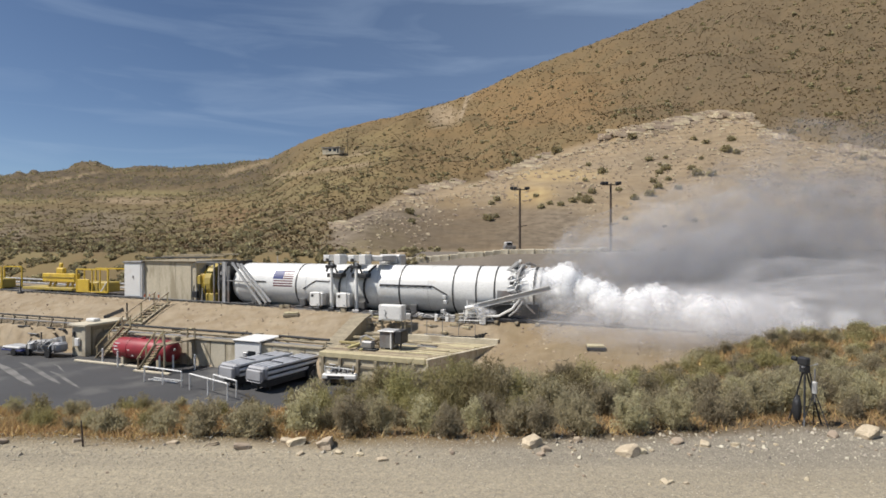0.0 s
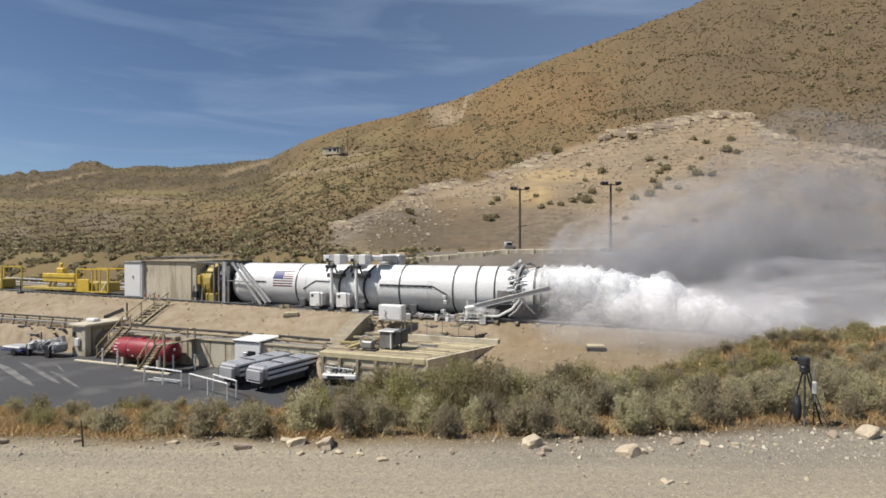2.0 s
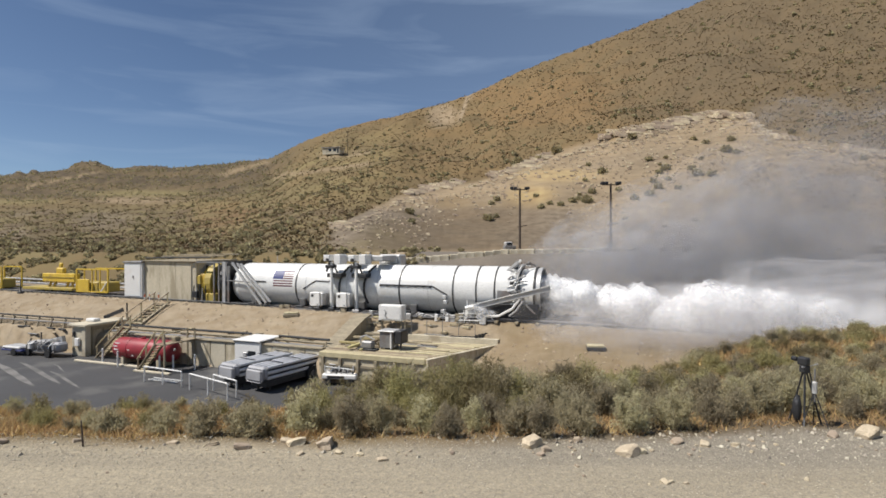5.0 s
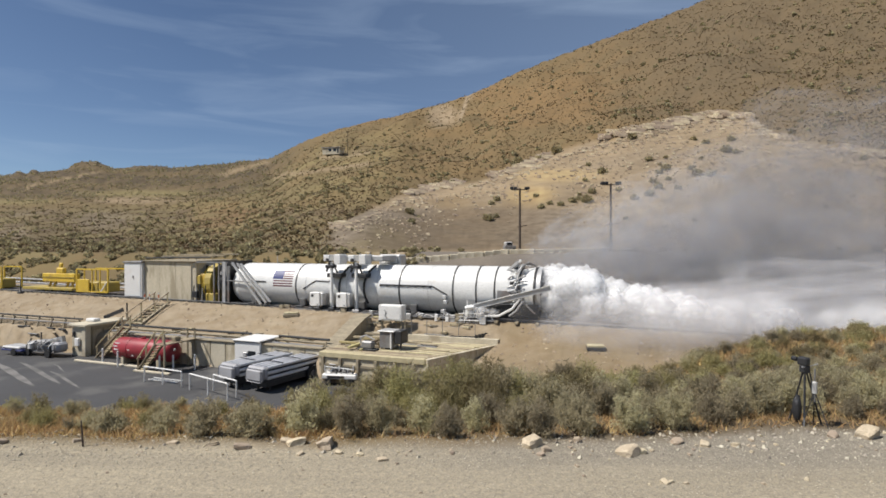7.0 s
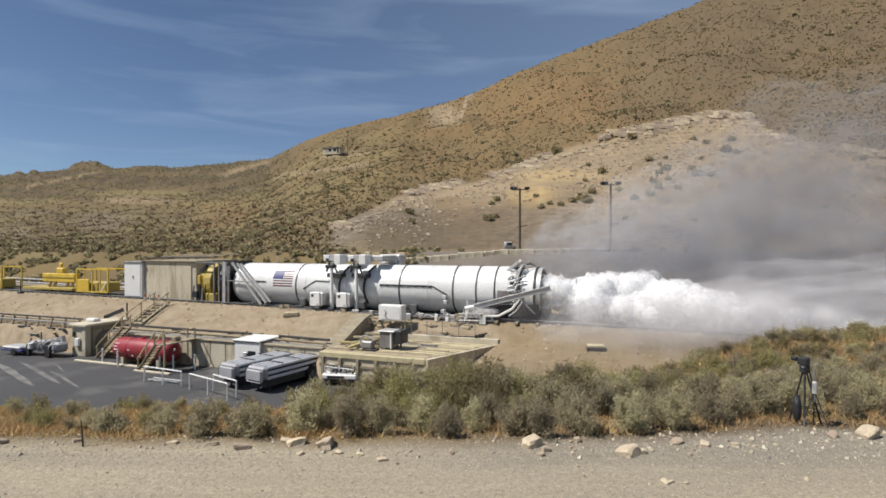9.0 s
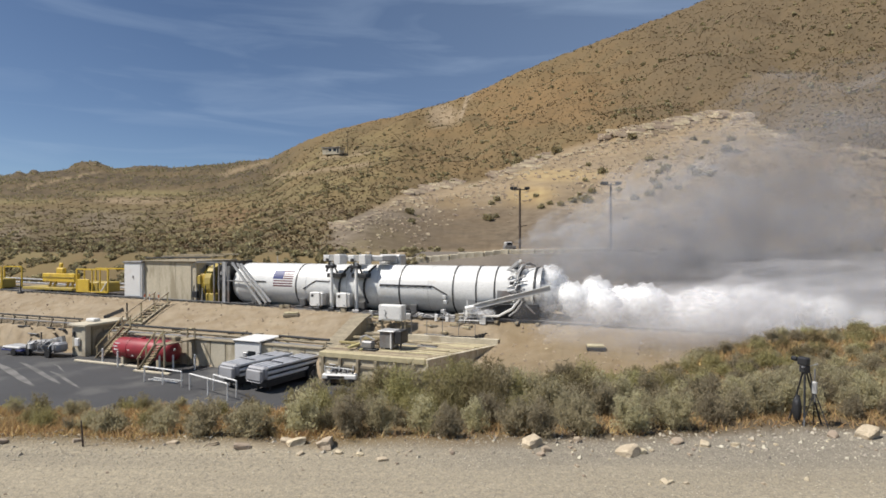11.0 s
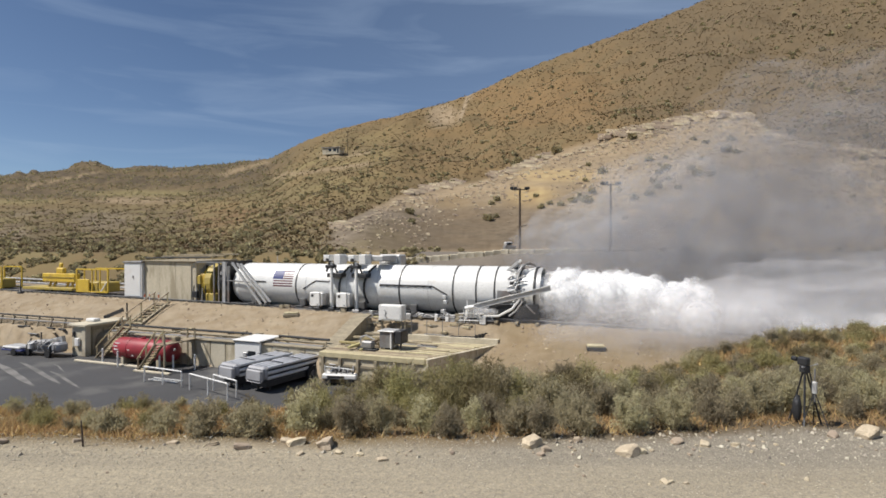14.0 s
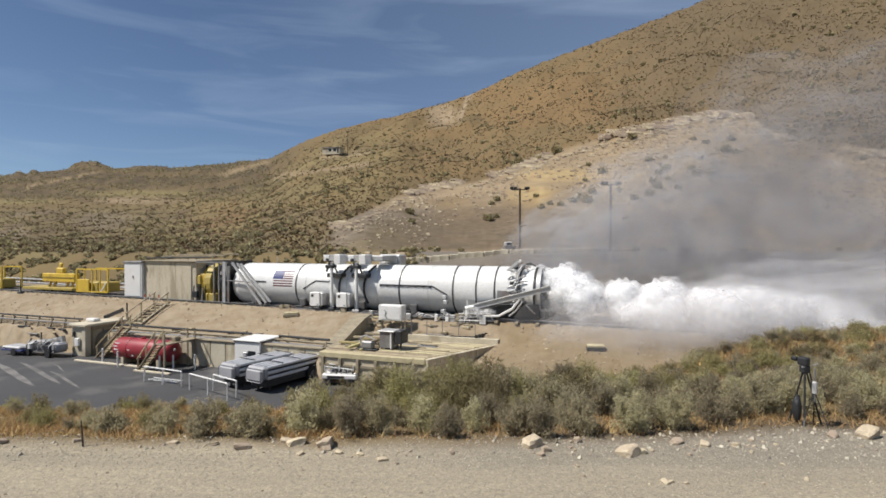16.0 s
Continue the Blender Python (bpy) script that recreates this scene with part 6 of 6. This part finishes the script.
def brush():
    r = np.random.RandomState(12)
    kinds = [bush(1, SAGE, 0.62, 0.8, "grey-green sagebrush on the dry bank"), bush(2, SAGE, 0.7, 0.72, "grey-green sagebrush on the dry bank"),
             bush(3, SAGE_GREEN, 0.6, 0.85, "darker green sagebrush on the bank"), bush(4, SAGE, 0.5, 0.6, "small grey-green sagebrush on the dry bank"),
             bush(5, SAGE_GREEN, 0.75, 0.7, "darker green sagebrush on the bank")]
    # bushes that stand at the roadside
    for x, y, k, sc in ((-5.5, 12.45, 0, 1.15), (-4.55, 12.5, 1, 1.3), (-6.7, 12.8, 3, 1.1), (-8.1, 13.0, 3, 1.2), (-9.1, 13.7, 1, 0.8), (-3.4, 13.4, 1, 1.0), (-7.3, 14.2, 0, 0.8), (-1.6, 18.0, 1, 1.1), (-0.3, 18.1, 0, 1.25), (0.7, 17.9, 1, 1.0), (2.6, 18.4, 2, 1.1), (-2.6, 17.5, 0, 1.05)):
        o = copy_thing(kinds[k], pose(x, y, gz(x, y) - 0.03, 0, 0, r.uniform(0, 360)))
        o.scale = (sc, sc, sc * 0.85)
    placed = []
    used = [False] * 5
    tries = 0
    while len(placed) < 285 and tries < 9000:
        tries += 1
        Y = r.uniform(12.0, 27)
        X = r.uniform(-0.95, 0.95) * Y
        a = float(smooth(-2.0, 24.0, X + 0.1 * Y))
        crest = 18.2 + 9.0 * a
        if Y > crest:
            continue
        left = X < -0.27 * Y
        if left and r.uniform() > (0.2 if Y < 17.0 else 0.5):
            continue
        start = float(verge(X)) + 0.35 + 0.35 * float(smooth(0.3, 0.55, X / Y)) + (0.3 if left else 0)
        if Y < start:
            continue
        if (X - 9.07) ** 2 + (Y - 13.4) ** 2 < 0.9 or (9.3 < X < 12.5 and Y < 14.2):
            continue
        near = 0.62 if not left else 0.7
        if any((X - p[0]) ** 2 + (Y - p[1]) ** 2 < near ** 2 for p in placed):
            continue
        placed.append((X, Y))
        green = Y > crest - 4.5 and r.uniform() < 0.7
        k = r.choice([2, 4]) if green else r.choice([0, 1, 3, 0, 1])
        sc = r.uniform(0.75, 1.3) * (0.62 if left else 1.0) * (1.25 if -0.12 < X / Y < 0.3 and Y > 15 else 1.0)
        m = pose(X, Y, gz(X, Y) - 0.03, 0, 0, r.uniform(0, 360))
        if not used[k]:
            kinds[k].matrix_world = m
            used[k] = True
            o = kinds[k]
        else:
            o = copy_thing(kinds[k], m)
        o.scale = (sc, sc, sc * r.uniform(0.85, 1.15) * (0.68 if Y > 18 and X > 0.3 * Y else 1.0))


brush()


def dry_grass():
    r = np.random.RandomState(17)
    n = 230000
    Y = r.uniform(11.9, 27, n)
    X = r.uniform(-0.98, 0.98, n) * Y
    a = smooth(-2.0, 24.0, X + 0.1 * Y)
    crest = smooth(20.0, 23.0, Y) * smooth(0.25, 0.45, X / Y)
    dens = np.maximum(np.where(X < -0.25 * Y, 1.0, 0.45), 0.55 * crest) * smooth(0.1, 0.9, Y - verge(X) + 0.3 * lumps(X, Y, 4, 2)) * np.clip(0.6 + 0.6 * lumps(X, Y, 3, 41), 0.08, 1)
    keep = (r.uniform(size=n) < dens) & (Y < 19 + 9.5 * a)
    X, Y, crest = X[keep], Y[keep], crest[keep]
    n = X.size
    Z = ground(X, Y)
    h = r.uniform(0.06, 0.26, n) * (1 + 0.7 * crest)
    lean = r.normal(size=(n, 2)) * 0.12
    w = r.uniform(0.008, 0.022, n) * (1 + 0.8 * crest)
    t = r.uniform(0, 6.283, n)
    cor = np.zeros((n, 3, 3))
    cor[:, 0, 0], cor[:, 0, 1] = -w * np.cos(t), -w * np.sin(t)
    cor[:, 1, 0], cor[:, 1, 1] = w * np.cos(t), w * np.sin(t)
    cor[:, 2, 0], cor[:, 2, 1], cor[:, 2, 2] = lean[:, 0], lean[:, 1], h
    ob = new("dry_grass", triangles("dry_grass", np.stack([X, Y, Z - 0.02], -1), cor, STRAW))
    tagged(ob, "rust-brown dry grass between the sagebrush", "dry grass", kind="stuff")


dry_grass()


def stones():
    r = np.random.RandomState(19)
    meshes = [rock_mesh(40 + k, ROCK, 0.75) for k in range(6)]
    big = ((-2.57, 11.75, 0.6, 0.34, 0.26), (-3.25, 11.85, 0.42, 0.3, 0.2), (-3.5, 11.95, 0.25, 0.2, 0.15), (-4.35, 11.6, 0.36, 0.24, 0.16), (1.95, 11.75, 0.5, 0.34, 0.3), (2.2, 11.45, 0.2, 0.18, 0.16), (2.05, 11.2, 0.16, 0.14, 0.1),
           (3.9, 11.3, 0.45, 0.4, 0.26), (4.2, 11.35, 0.22, 0.2, 0.14), (3.0, 12.0, 0.2, 0.16, 0.16), (5.2, 11.9, 0.3, 0.2, 0.16), (5.75, 11.75, 0.26, 0.2, 0.14), (6.4, 11.7, 0.18, 0.15, 0.14), (9.75, 12.3, 0.5, 0.35, 0.36), (8.95, 12.3, 0.25, 0.2, 0.16),
           (-9.8, 11.9, 0.22, 0.18, 0.15), (-8.2, 12.0, 0.2, 0.15, 0.1), (-1.75, 11.2, 0.15, 0.12, 0.1), (-2.2, 11.3, 0.16, 0.12, 0.1), (-1.25, 10.95, 0.22, 0.16, 0.09), (0.2, 11.3, 0.14, 0.1, 0.08), (4.1, 9.9, 0.16, 0.12, 0.09), (-3.0, 11.25, 0.18, 0.12, 0.08), (-6.0, 11.9, 0.3, 0.14, 0.08), (-5.1, 11.8, 0.3, 0.14, 0.08))
    for k, (x, y, a, b, c) in enumerate(big):
        ob = new("rock", meshes[k % 6])
        ob.matrix_world = pose(x, y, 1.45 + 0.15 * c, r.uniform(-18, 18), r.uniform(-18, 18), r.uniform(0, 360)) @ Matrix.Diagonal((a * 1.25, b * 1.25, c * 1.45, 1))
        tagged(ob, "pale sandstone rock at the edge of the gravel road", "rock", "rocks beside the road")
    for k in range(170):
        y = r.uniform(9.0, 12.6)
        y = y if r.uniform() < 0.45 else r.uniform(11.2, 12.8)
        x = r.uniform(-0.9, 0.9) * y
        w = r.uniform(0.02, 0.07) * (1.4 if x > 2 else 1)
        ob = new("stone", meshes[k % 6])
        ob.matrix_world = pose(x, y, 1.45 + 0.1 * w, r.uniform(-25, 25), r.uniform(-25, 25), r.uniform(0, 360)) @ Matrix.Diagonal((w * 1.4, w, w, 1))
        tagged(ob, "small loose stone on the gravel road", "stone", "stones on the road")
    # loose gravel, and rubble on the earth below the bed
    n = 16000
    Y = r.uniform(8.6, 13.2, n)
    X = r.uniform(-0.95, 0.95, n) * Y
    keep = r.uniform(size=n) < 0.25 + 0.75 * smooth(10.2, 11.4, Y) + 0.3 * smooth(0.0, 4.0, X)
    X, Y = X[keep], Y[keep]
    c = np.stack([X, Y, np.where(Y < 12.2, 1.455, ground(X, Y))], -1)
    w = r.uniform(0.006, 0.019, len(X))
    verts, faces = [], []
    oct_f = ((0, 2, 4), (2, 1, 4), (1, 3, 4), (3, 0, 4), (2, 0, 5), (1, 2, 5), (3, 1, 5), (0, 3, 5))
    for p, s in zip(c, w):
        k = len(verts)
        j = r.uniform(0.6, 1.3, 6) * s
        verts += [(p[0] + j[0], p[1], p[2]), (p[0] - j[1], p[1], p[2]), (p[0], p[1] + j[2], p[2]), (p[0], p[1] - j[3], p[2]), (p[0], p[1], p[2] + j[4] * 0.7), (p[0], p[1], p[2] - j[5])]
        faces += [(k + a, k + b, k + d) for a, b, d in oct_f]
    for k in range(900):
        y = 11.0 + 1.9 * r.uniform() ** 0.8
        x = r.uniform(-0.9, 0.9) * y
        if x < 1 and r.uniform() < 0.55:
            continue
        s = 0.012 + 0.05 * r.uniform() ** 3
        i = len(verts)
        j = r.uniform(0.5, 1.5, 6) * s
        zz = 1.455 if y < 12.2 else gz(x, y) + 0.005
        verts += [(x + j[0], y + 0.3 * j[1], zz), (x - j[1], y - 0.2 * j[0], zz), (x, y + j[2], zz), (x, y - j[3], zz), (x + 0.3 * j[2], y, zz + j[4] * 0.8), (x, y, zz - j[5])]
        faces += [(i + a, i + b, i + d) for a, b, d in oct_f]
    ob = raw("gravel", verts, faces, GRAVEL)
    tagged(ob, "loose grey-tan gravel on the road", "gravel", kind="stuff")
    verts, faces = [], []
    for k in range(2000):
        s, o = r.uniform(2, 26), r.uniform(-14, -3)
        if k % 2:
            s, o = r.uniform(-60, -10), r.uniform(-9.2, -3)
        p = bed(s, o)
        z = gz(p.x, p.y)
        w = 0.025 + 0.13 * r.uniform() ** 3
        i = len(verts)
        j = r.uniform(0.6, 1.3, 6) * w
        verts += [(p.x + j[0], p.y, z), (p.x - j[1], p.y, z), (p.x, p.y + j[2], z), (p.x, p.y - j[3], z), (p.x, p.y, z + j[4] * 0.7), (p.x, p.y, z - j[5])]
        faces += [(i + a, i + b, i + d) for a, b, d in oct_f]
    ob = raw("rubble", verts, faces, LEDGE)
    tagged(ob, "scattered pale rubble on the bare earth slope", "rubble", kind="stuff")


stones()


def loose_timbers():
    for s, o, w, t, lab in ((9.5, -7.1, 1.1, 12, "dark timber crate lid lying on the bare earth"), (-13.6, -4.6, 1.2, 25, "pale weathered board lying on the slope")):
        p = bed(s, o)
        ob = thing("timber_crate", pose(p.x, p.y, gz(p.x, p.y), 0, 0, -20 + t), lab, "timber")
        part("body", box(B(), -w / 2, w / 2, -0.3, 0.3, -0.05, 0.16, 0.02), BLACK if s > 0 else WOOD, ob)
        part("lid", box(B(), -w / 2 + 0.05, w / 2 - 0.1, -0.2, 0.4, 0.16, 0.28, 0.02), PLANK, ob)


loose_timbers()


def tripod():
    x, y = 9.07, 13.44
    z = gz(x, y)
    t = thing("camera_tripod", pose(x, y, z, 0, 0, 15), "black camera tripod with a covered camera on the bank", "tripod")
    for a, n in ((100, 0.38), (220, 0.34), (345, 0.42)):
        dx, dy = n * math.cos(radians(a)), n * math.sin(radians(a))
        leg = part("leg", rod(B(), (dx, dy, 0), (dx * 0.12, dy * 0.12, 1.3), 0.022, 8), BLACK, t)
        part("leg_lower", rod(B(), (dx * 1.08, dy * 1.08, -0.04), (dx * 0.5, dy * 0.5, 0.72), 0.013, 6), STEEL, leg)
        part("spreader", rod(B(), (dx * 0.6, dy * 0.6, 0.5), (0, 0, 0.42), 0.012, 6), BLACK, t)
    part("column", rod(B(), (0, 0, 0.4), (0, 0, 1.42), 0.025, 10), BLACK, t)
    part("head", box(B(), -0.09, 0.09, -0.09, 0.09, 1.3, 1.48, 0.02), BLACK, t)
    part("pan_handle", rod(B(), (0, 0, 1.42), (-0.32, -0.2, 1.5), 0.013, 6), LIGHT_STEEL, t)
    part("pan_handle", rod(B(), (0, 0, 1.42), (0.3, -0.1, 1.52), 0.013, 6), LIGHT_STEEL, t)
    cam_body = part("camera_body", box(B(), -0.09, 0.09, -0.1, 0.16, 1.48, 1.68, 0.03), BLACK, t)
    part("lens", rod(B(), (0, 0.2, 1.6), (0, 0.34, 1.6), 0.06, 12), BLACK, cam_body)
    part("cover_strap", rod(B(), (0.05, -0.05, 1.5), (0.12, -0.12, 0.95), 0.02, 6), BLACK, t)
    s = thing("light_stand", pose(x + 0.17, y - 0.12, z, 0, 0, 40), "slim black stand with a grey battery box", "stand")
    for a in (20, 140, 260):
        dx, dy = 0.32 * math.cos(radians(a)), 0.32 * math.sin(radians(a))
        part("leg", rod(B(), (dx, dy, 0), (0, 0, 0.85), 0.015, 6), BLACK, s)
    part("mast", rod(B(), (0, 0, 0.6), (0, 0, 1.42), 0.018, 8), STEEL, s)
    part("battery_box", box(B(), -0.05, 0.05, -0.05, 0.05, 0.8, 1.1, 0.015), LIGHT_STEEL, s)
    bag = thing("sand_bag", pose(x - 0.12, y + 0.1, z + 0.02), "dark cloth bag slung under the tripod", "bag")
    bm = B()
    bmesh.ops.create_icosphere(bm, subdivisions=3, radius=0.5)
    for v in bm.verts:
        v.co = Vector((v.co.x * 0.22, v.co.y * 0.2, (v.co.z + 0.5) * 0.7)) * (1 + 0.12 * noise.noise(v.co * 4))
    part("cloth", bm, BLACK, bag)
    k = part("marker_stake", rod(B(), (0, 0, -0.1), (-0.06, 0.02, 0.56), 0.022, 7, 0.016), POLE_WOOD)
    k.matrix_world = pose(-7.86, 11.7, 1.45)
    tagged(k, "thin leaning wooden stake at the roadside", "stake")


tripod()


# ---- smoke: drifting bodies of fine flakes ----
def billow(p, seed, scale):
    """Rounded lobes, as on a cauliflower."""
    q = p * scale + Vector((seed * 7.3, seed * 3.1, seed * 5.7))
    return 0.5 - abs(noise.noise(q)) + 0.45 * (0.5 - abs(noise.noise(q * 2.3))) + 0.2 * (0.5 - abs(noise.noise(q * 4.9)))


def lobed_shell(bm, seed, half, detail, depth, scale):
    r = bmesh.ops.create_icosphere(bm, subdivisions=detail, radius=1.0)
    for v in r["verts"]:
        d = v.co.normalized()
        k = 1 + depth * (billow(d, seed, scale) - 0.3)
        v.co = Vector((d.x * half[0], d.y * half[1], d.z * half[2])) * k
    for f in bm.faces:
        f.smooth = True


def puff_mesh(seed, radius, mat):
    bm = B()
    for k, f in enumerate((0.42, 0.62, 0.82, 1.02)):
        lobed_shell(bm, seed + 0.13 * k, (radius * f,) * 3, 3, 0.85, 2.3)
    me = mesh_of(bm, "steam_puff")
    me.materials.append(mat)
    return me


PUFFS = [puff_mesh(60 + k, 0.58 + 0.16 * k, STEAM) for k in range(6)]


def steam_train():
    """Puffs wait inside the open motor, leave the nozzle one after another, spread and drift away along the bed."""
    r = np.random.RandomState(77)
    made = []
    t = -6.6
    k = 0
    while t < 15.6:
        surge = any(a < t < b for a, b in ((-1.8, 1.4), (4.4, 7.0), (9.6, 12.6), (14.2, 16.0)))
        for _ in range(8 if surge else 5):
            # surges roll up high and full, lulls stay low and small
            h, kind = (r.uniform(-0.8, 1.0), k % 6) if surge else (r.uniform(-1.0, 0.2), k % 4)
            made.append((t + r.uniform(-0.15, 0.15), r.uniform(-1, 1), h, r.uniform(0.88, 1.1), r.normal(size=3), kind))
            k += 1
        t += 0.5
    out = []
    for t0, o, h, v, axis, kind in made:
        ob = new("steam_puff", PUFFS[kind])
        tagged(ob, "billowing white steam drifting from the nozzle", "steam", "steam puffs")
        out.append((ob, t0, o, h, v, Vector(axis).normalized()))
    return out


def steam_place(age, o, h, v):
    age = max(0.0, age)
    s = 2.9 + 2.3 * v * age + 0.2 * age * age
    grow = 1 - math.exp(-age / 1.3)
    off = o * (1.15 * grow + 0.35 * max(0, age - 2) + 0.75 * max(0, age - 3.2))
    sink = 1.6 * (1 - math.exp(-max(0, age - 2.2) / 2.4))
    z = 2.38 - sink + h * 1.25 * grow * math.exp(-age / 9)
    # the under side of the plume rolls out over the ground
    off -= 1.1 * grow * max(0.0, -h) * min(1.0, age / 2)
    return bed(s, off, max(z, 0.4))


HAZE = (
    # half sizes, layers, place at the start, place at the end
    ((4.5, 3.0, 2.8), 9, (9.5, 6.0, 3.2), (6.5, 6.0, 4.8), SMOKE),
    ((5.5, 4.0, 3.6), 8, (13.0, 5.5, 4.0), (10.0, 5.5, 6.0), SMOKE),
    ((6.0, 4.0, 4.2), 10, (17.5, 5.5, 5.0), (14.5, 5.5, 8.0), SMOKE),
    ((6.5, 4.5, 5.0), 10, (22.0, 6.0, 6.0), (19.5, 6.0, 10.0), HAZE_VEIL),
    ((8.0, 5.0, 6.5), 11, (28.0, 6.5, 7.5), (25.5, 6.5, 13.0), HAZE_VEIL),
    ((7.0, 4.0, 4.0), 8, (25.0, 5.0, 5.0), (23.0, 5.0, 6.5), SMOKE),
    ((10.0, 4.0, 3.0), 9, (21.0, 6.0, 3.0), (19.0, 6.0, 3.6), SMOKE),
    ((7.5, 4.2, 2.0), 24, (15.0, -3.0, 0.5), (15.0, -3.0, 0.6), MIST),
    ((10.0, 5.0, 2.9), 12, (26.5, 0.5, 1.3), (25.5, 0.5, 1.5), MIST),
)


def haze_banks():
    """Banks of thin vapour: nested ragged veils that drift together."""
    out = []
    for k, (half, layers, a, b, mat) in enumerate(HAZE):
        grey = mat is not MIST
        ob = thing("smoke_bank" if grey else "steam_bank", bed_pose(*a), "thin grey smoke hanging before the hillside" if grey else "low pale steam spreading over the ground", "smoke", "smoke banks")
        r = random.Random(90 + k)
        for i in range(layers):
            f = 0.32 + 0.78 * (i + 0.5) / layers
            bm = B()
            lobed_shell(bm, 5 * k + 0.37 * i, [h * f for h in half], 4 if grey else 3, 0.95, 1.5)
            v = part("smoke_veil" if grey else "steam_veil", bm, mat, ob)
            v.matrix_basis = pose(*(r.uniform(-0.25, 0.25) * h for h in half), r.uniform(-14, 14), r.uniform(-9, 9), r.uniform(-12, 12))
        out.append((ob, a, b))
    return out


WISP_PUFFS = [puff_mesh(80 + k, 0.8, WISP) for k in range(2)]


def side_jet():
    """Small wisps of steam that leak at the gantry's foot."""
    out = []
    for k, (s, o, z) in enumerate(((1.0, -2.9, 1.2), (0.55, -2.9, 1.3), (1.5, -3.0, 1.1), (2.0, -2.9, 1.0), (1.2, -3.0, 0.85))):
        ob = new("steam_wisp", WISP_PUFFS[k % 2])
        ob.scale = (0.55, 0.32, 0.3)
        tagged(ob, "small white wisp of steam at the gantry's foot", "steam", "steam wisps")
        out.append((ob, s, o, z, k))
    return out


STEAM_TRAIN = steam_train()
WISPS = side_jet()
BANKS = haze_banks()


def motions():
    for ob, t0, o, h, v, axis in STEAM_TRAIN:
        times = sorted({0.0, SECONDS} | {round(x, 2) for x in np.arange(max(0.0, t0), SECONDS, 0.8)} | ({round(t0 + 0.35, 2)} if 0 < t0 + 0.35 < SECONDS else set()))
        rows = []
        for t in times:
            p = steam_place(t - t0, o, h, v)
            turn = Matrix.Rotation(radians(4) * max(0.0, t - t0), 4, axis)
            rows.append((t, Matrix.Translation(p) @ turn))
        walk(ob, rows)
    for ob, s, o, z, k in WISPS:
        rows = []
        for i in range(33):
            p = bed(s + 0.14 * math.sin(1.9 * i + 2 * k), o, z + 0.1 * math.sin(1.3 * i + k))
            rows.append((SECONDS * i / 32, pose(p.x, p.y, p.z, 0, 0, 20 * math.sin(0.9 * i + k))))
        walk(ob, rows)
    for ob, a, b in BANKS:
        rows = []
        for k in range(5):
            f = k / 4
            p = bed(*(a[i] + (b[i] - a[i]) * f for i in range(3)))
            rows.append((SECONDS * f, pose(p.x, p.y, p.z, 0, -4 * f, -20)))
        walk(ob, rows)


motions()
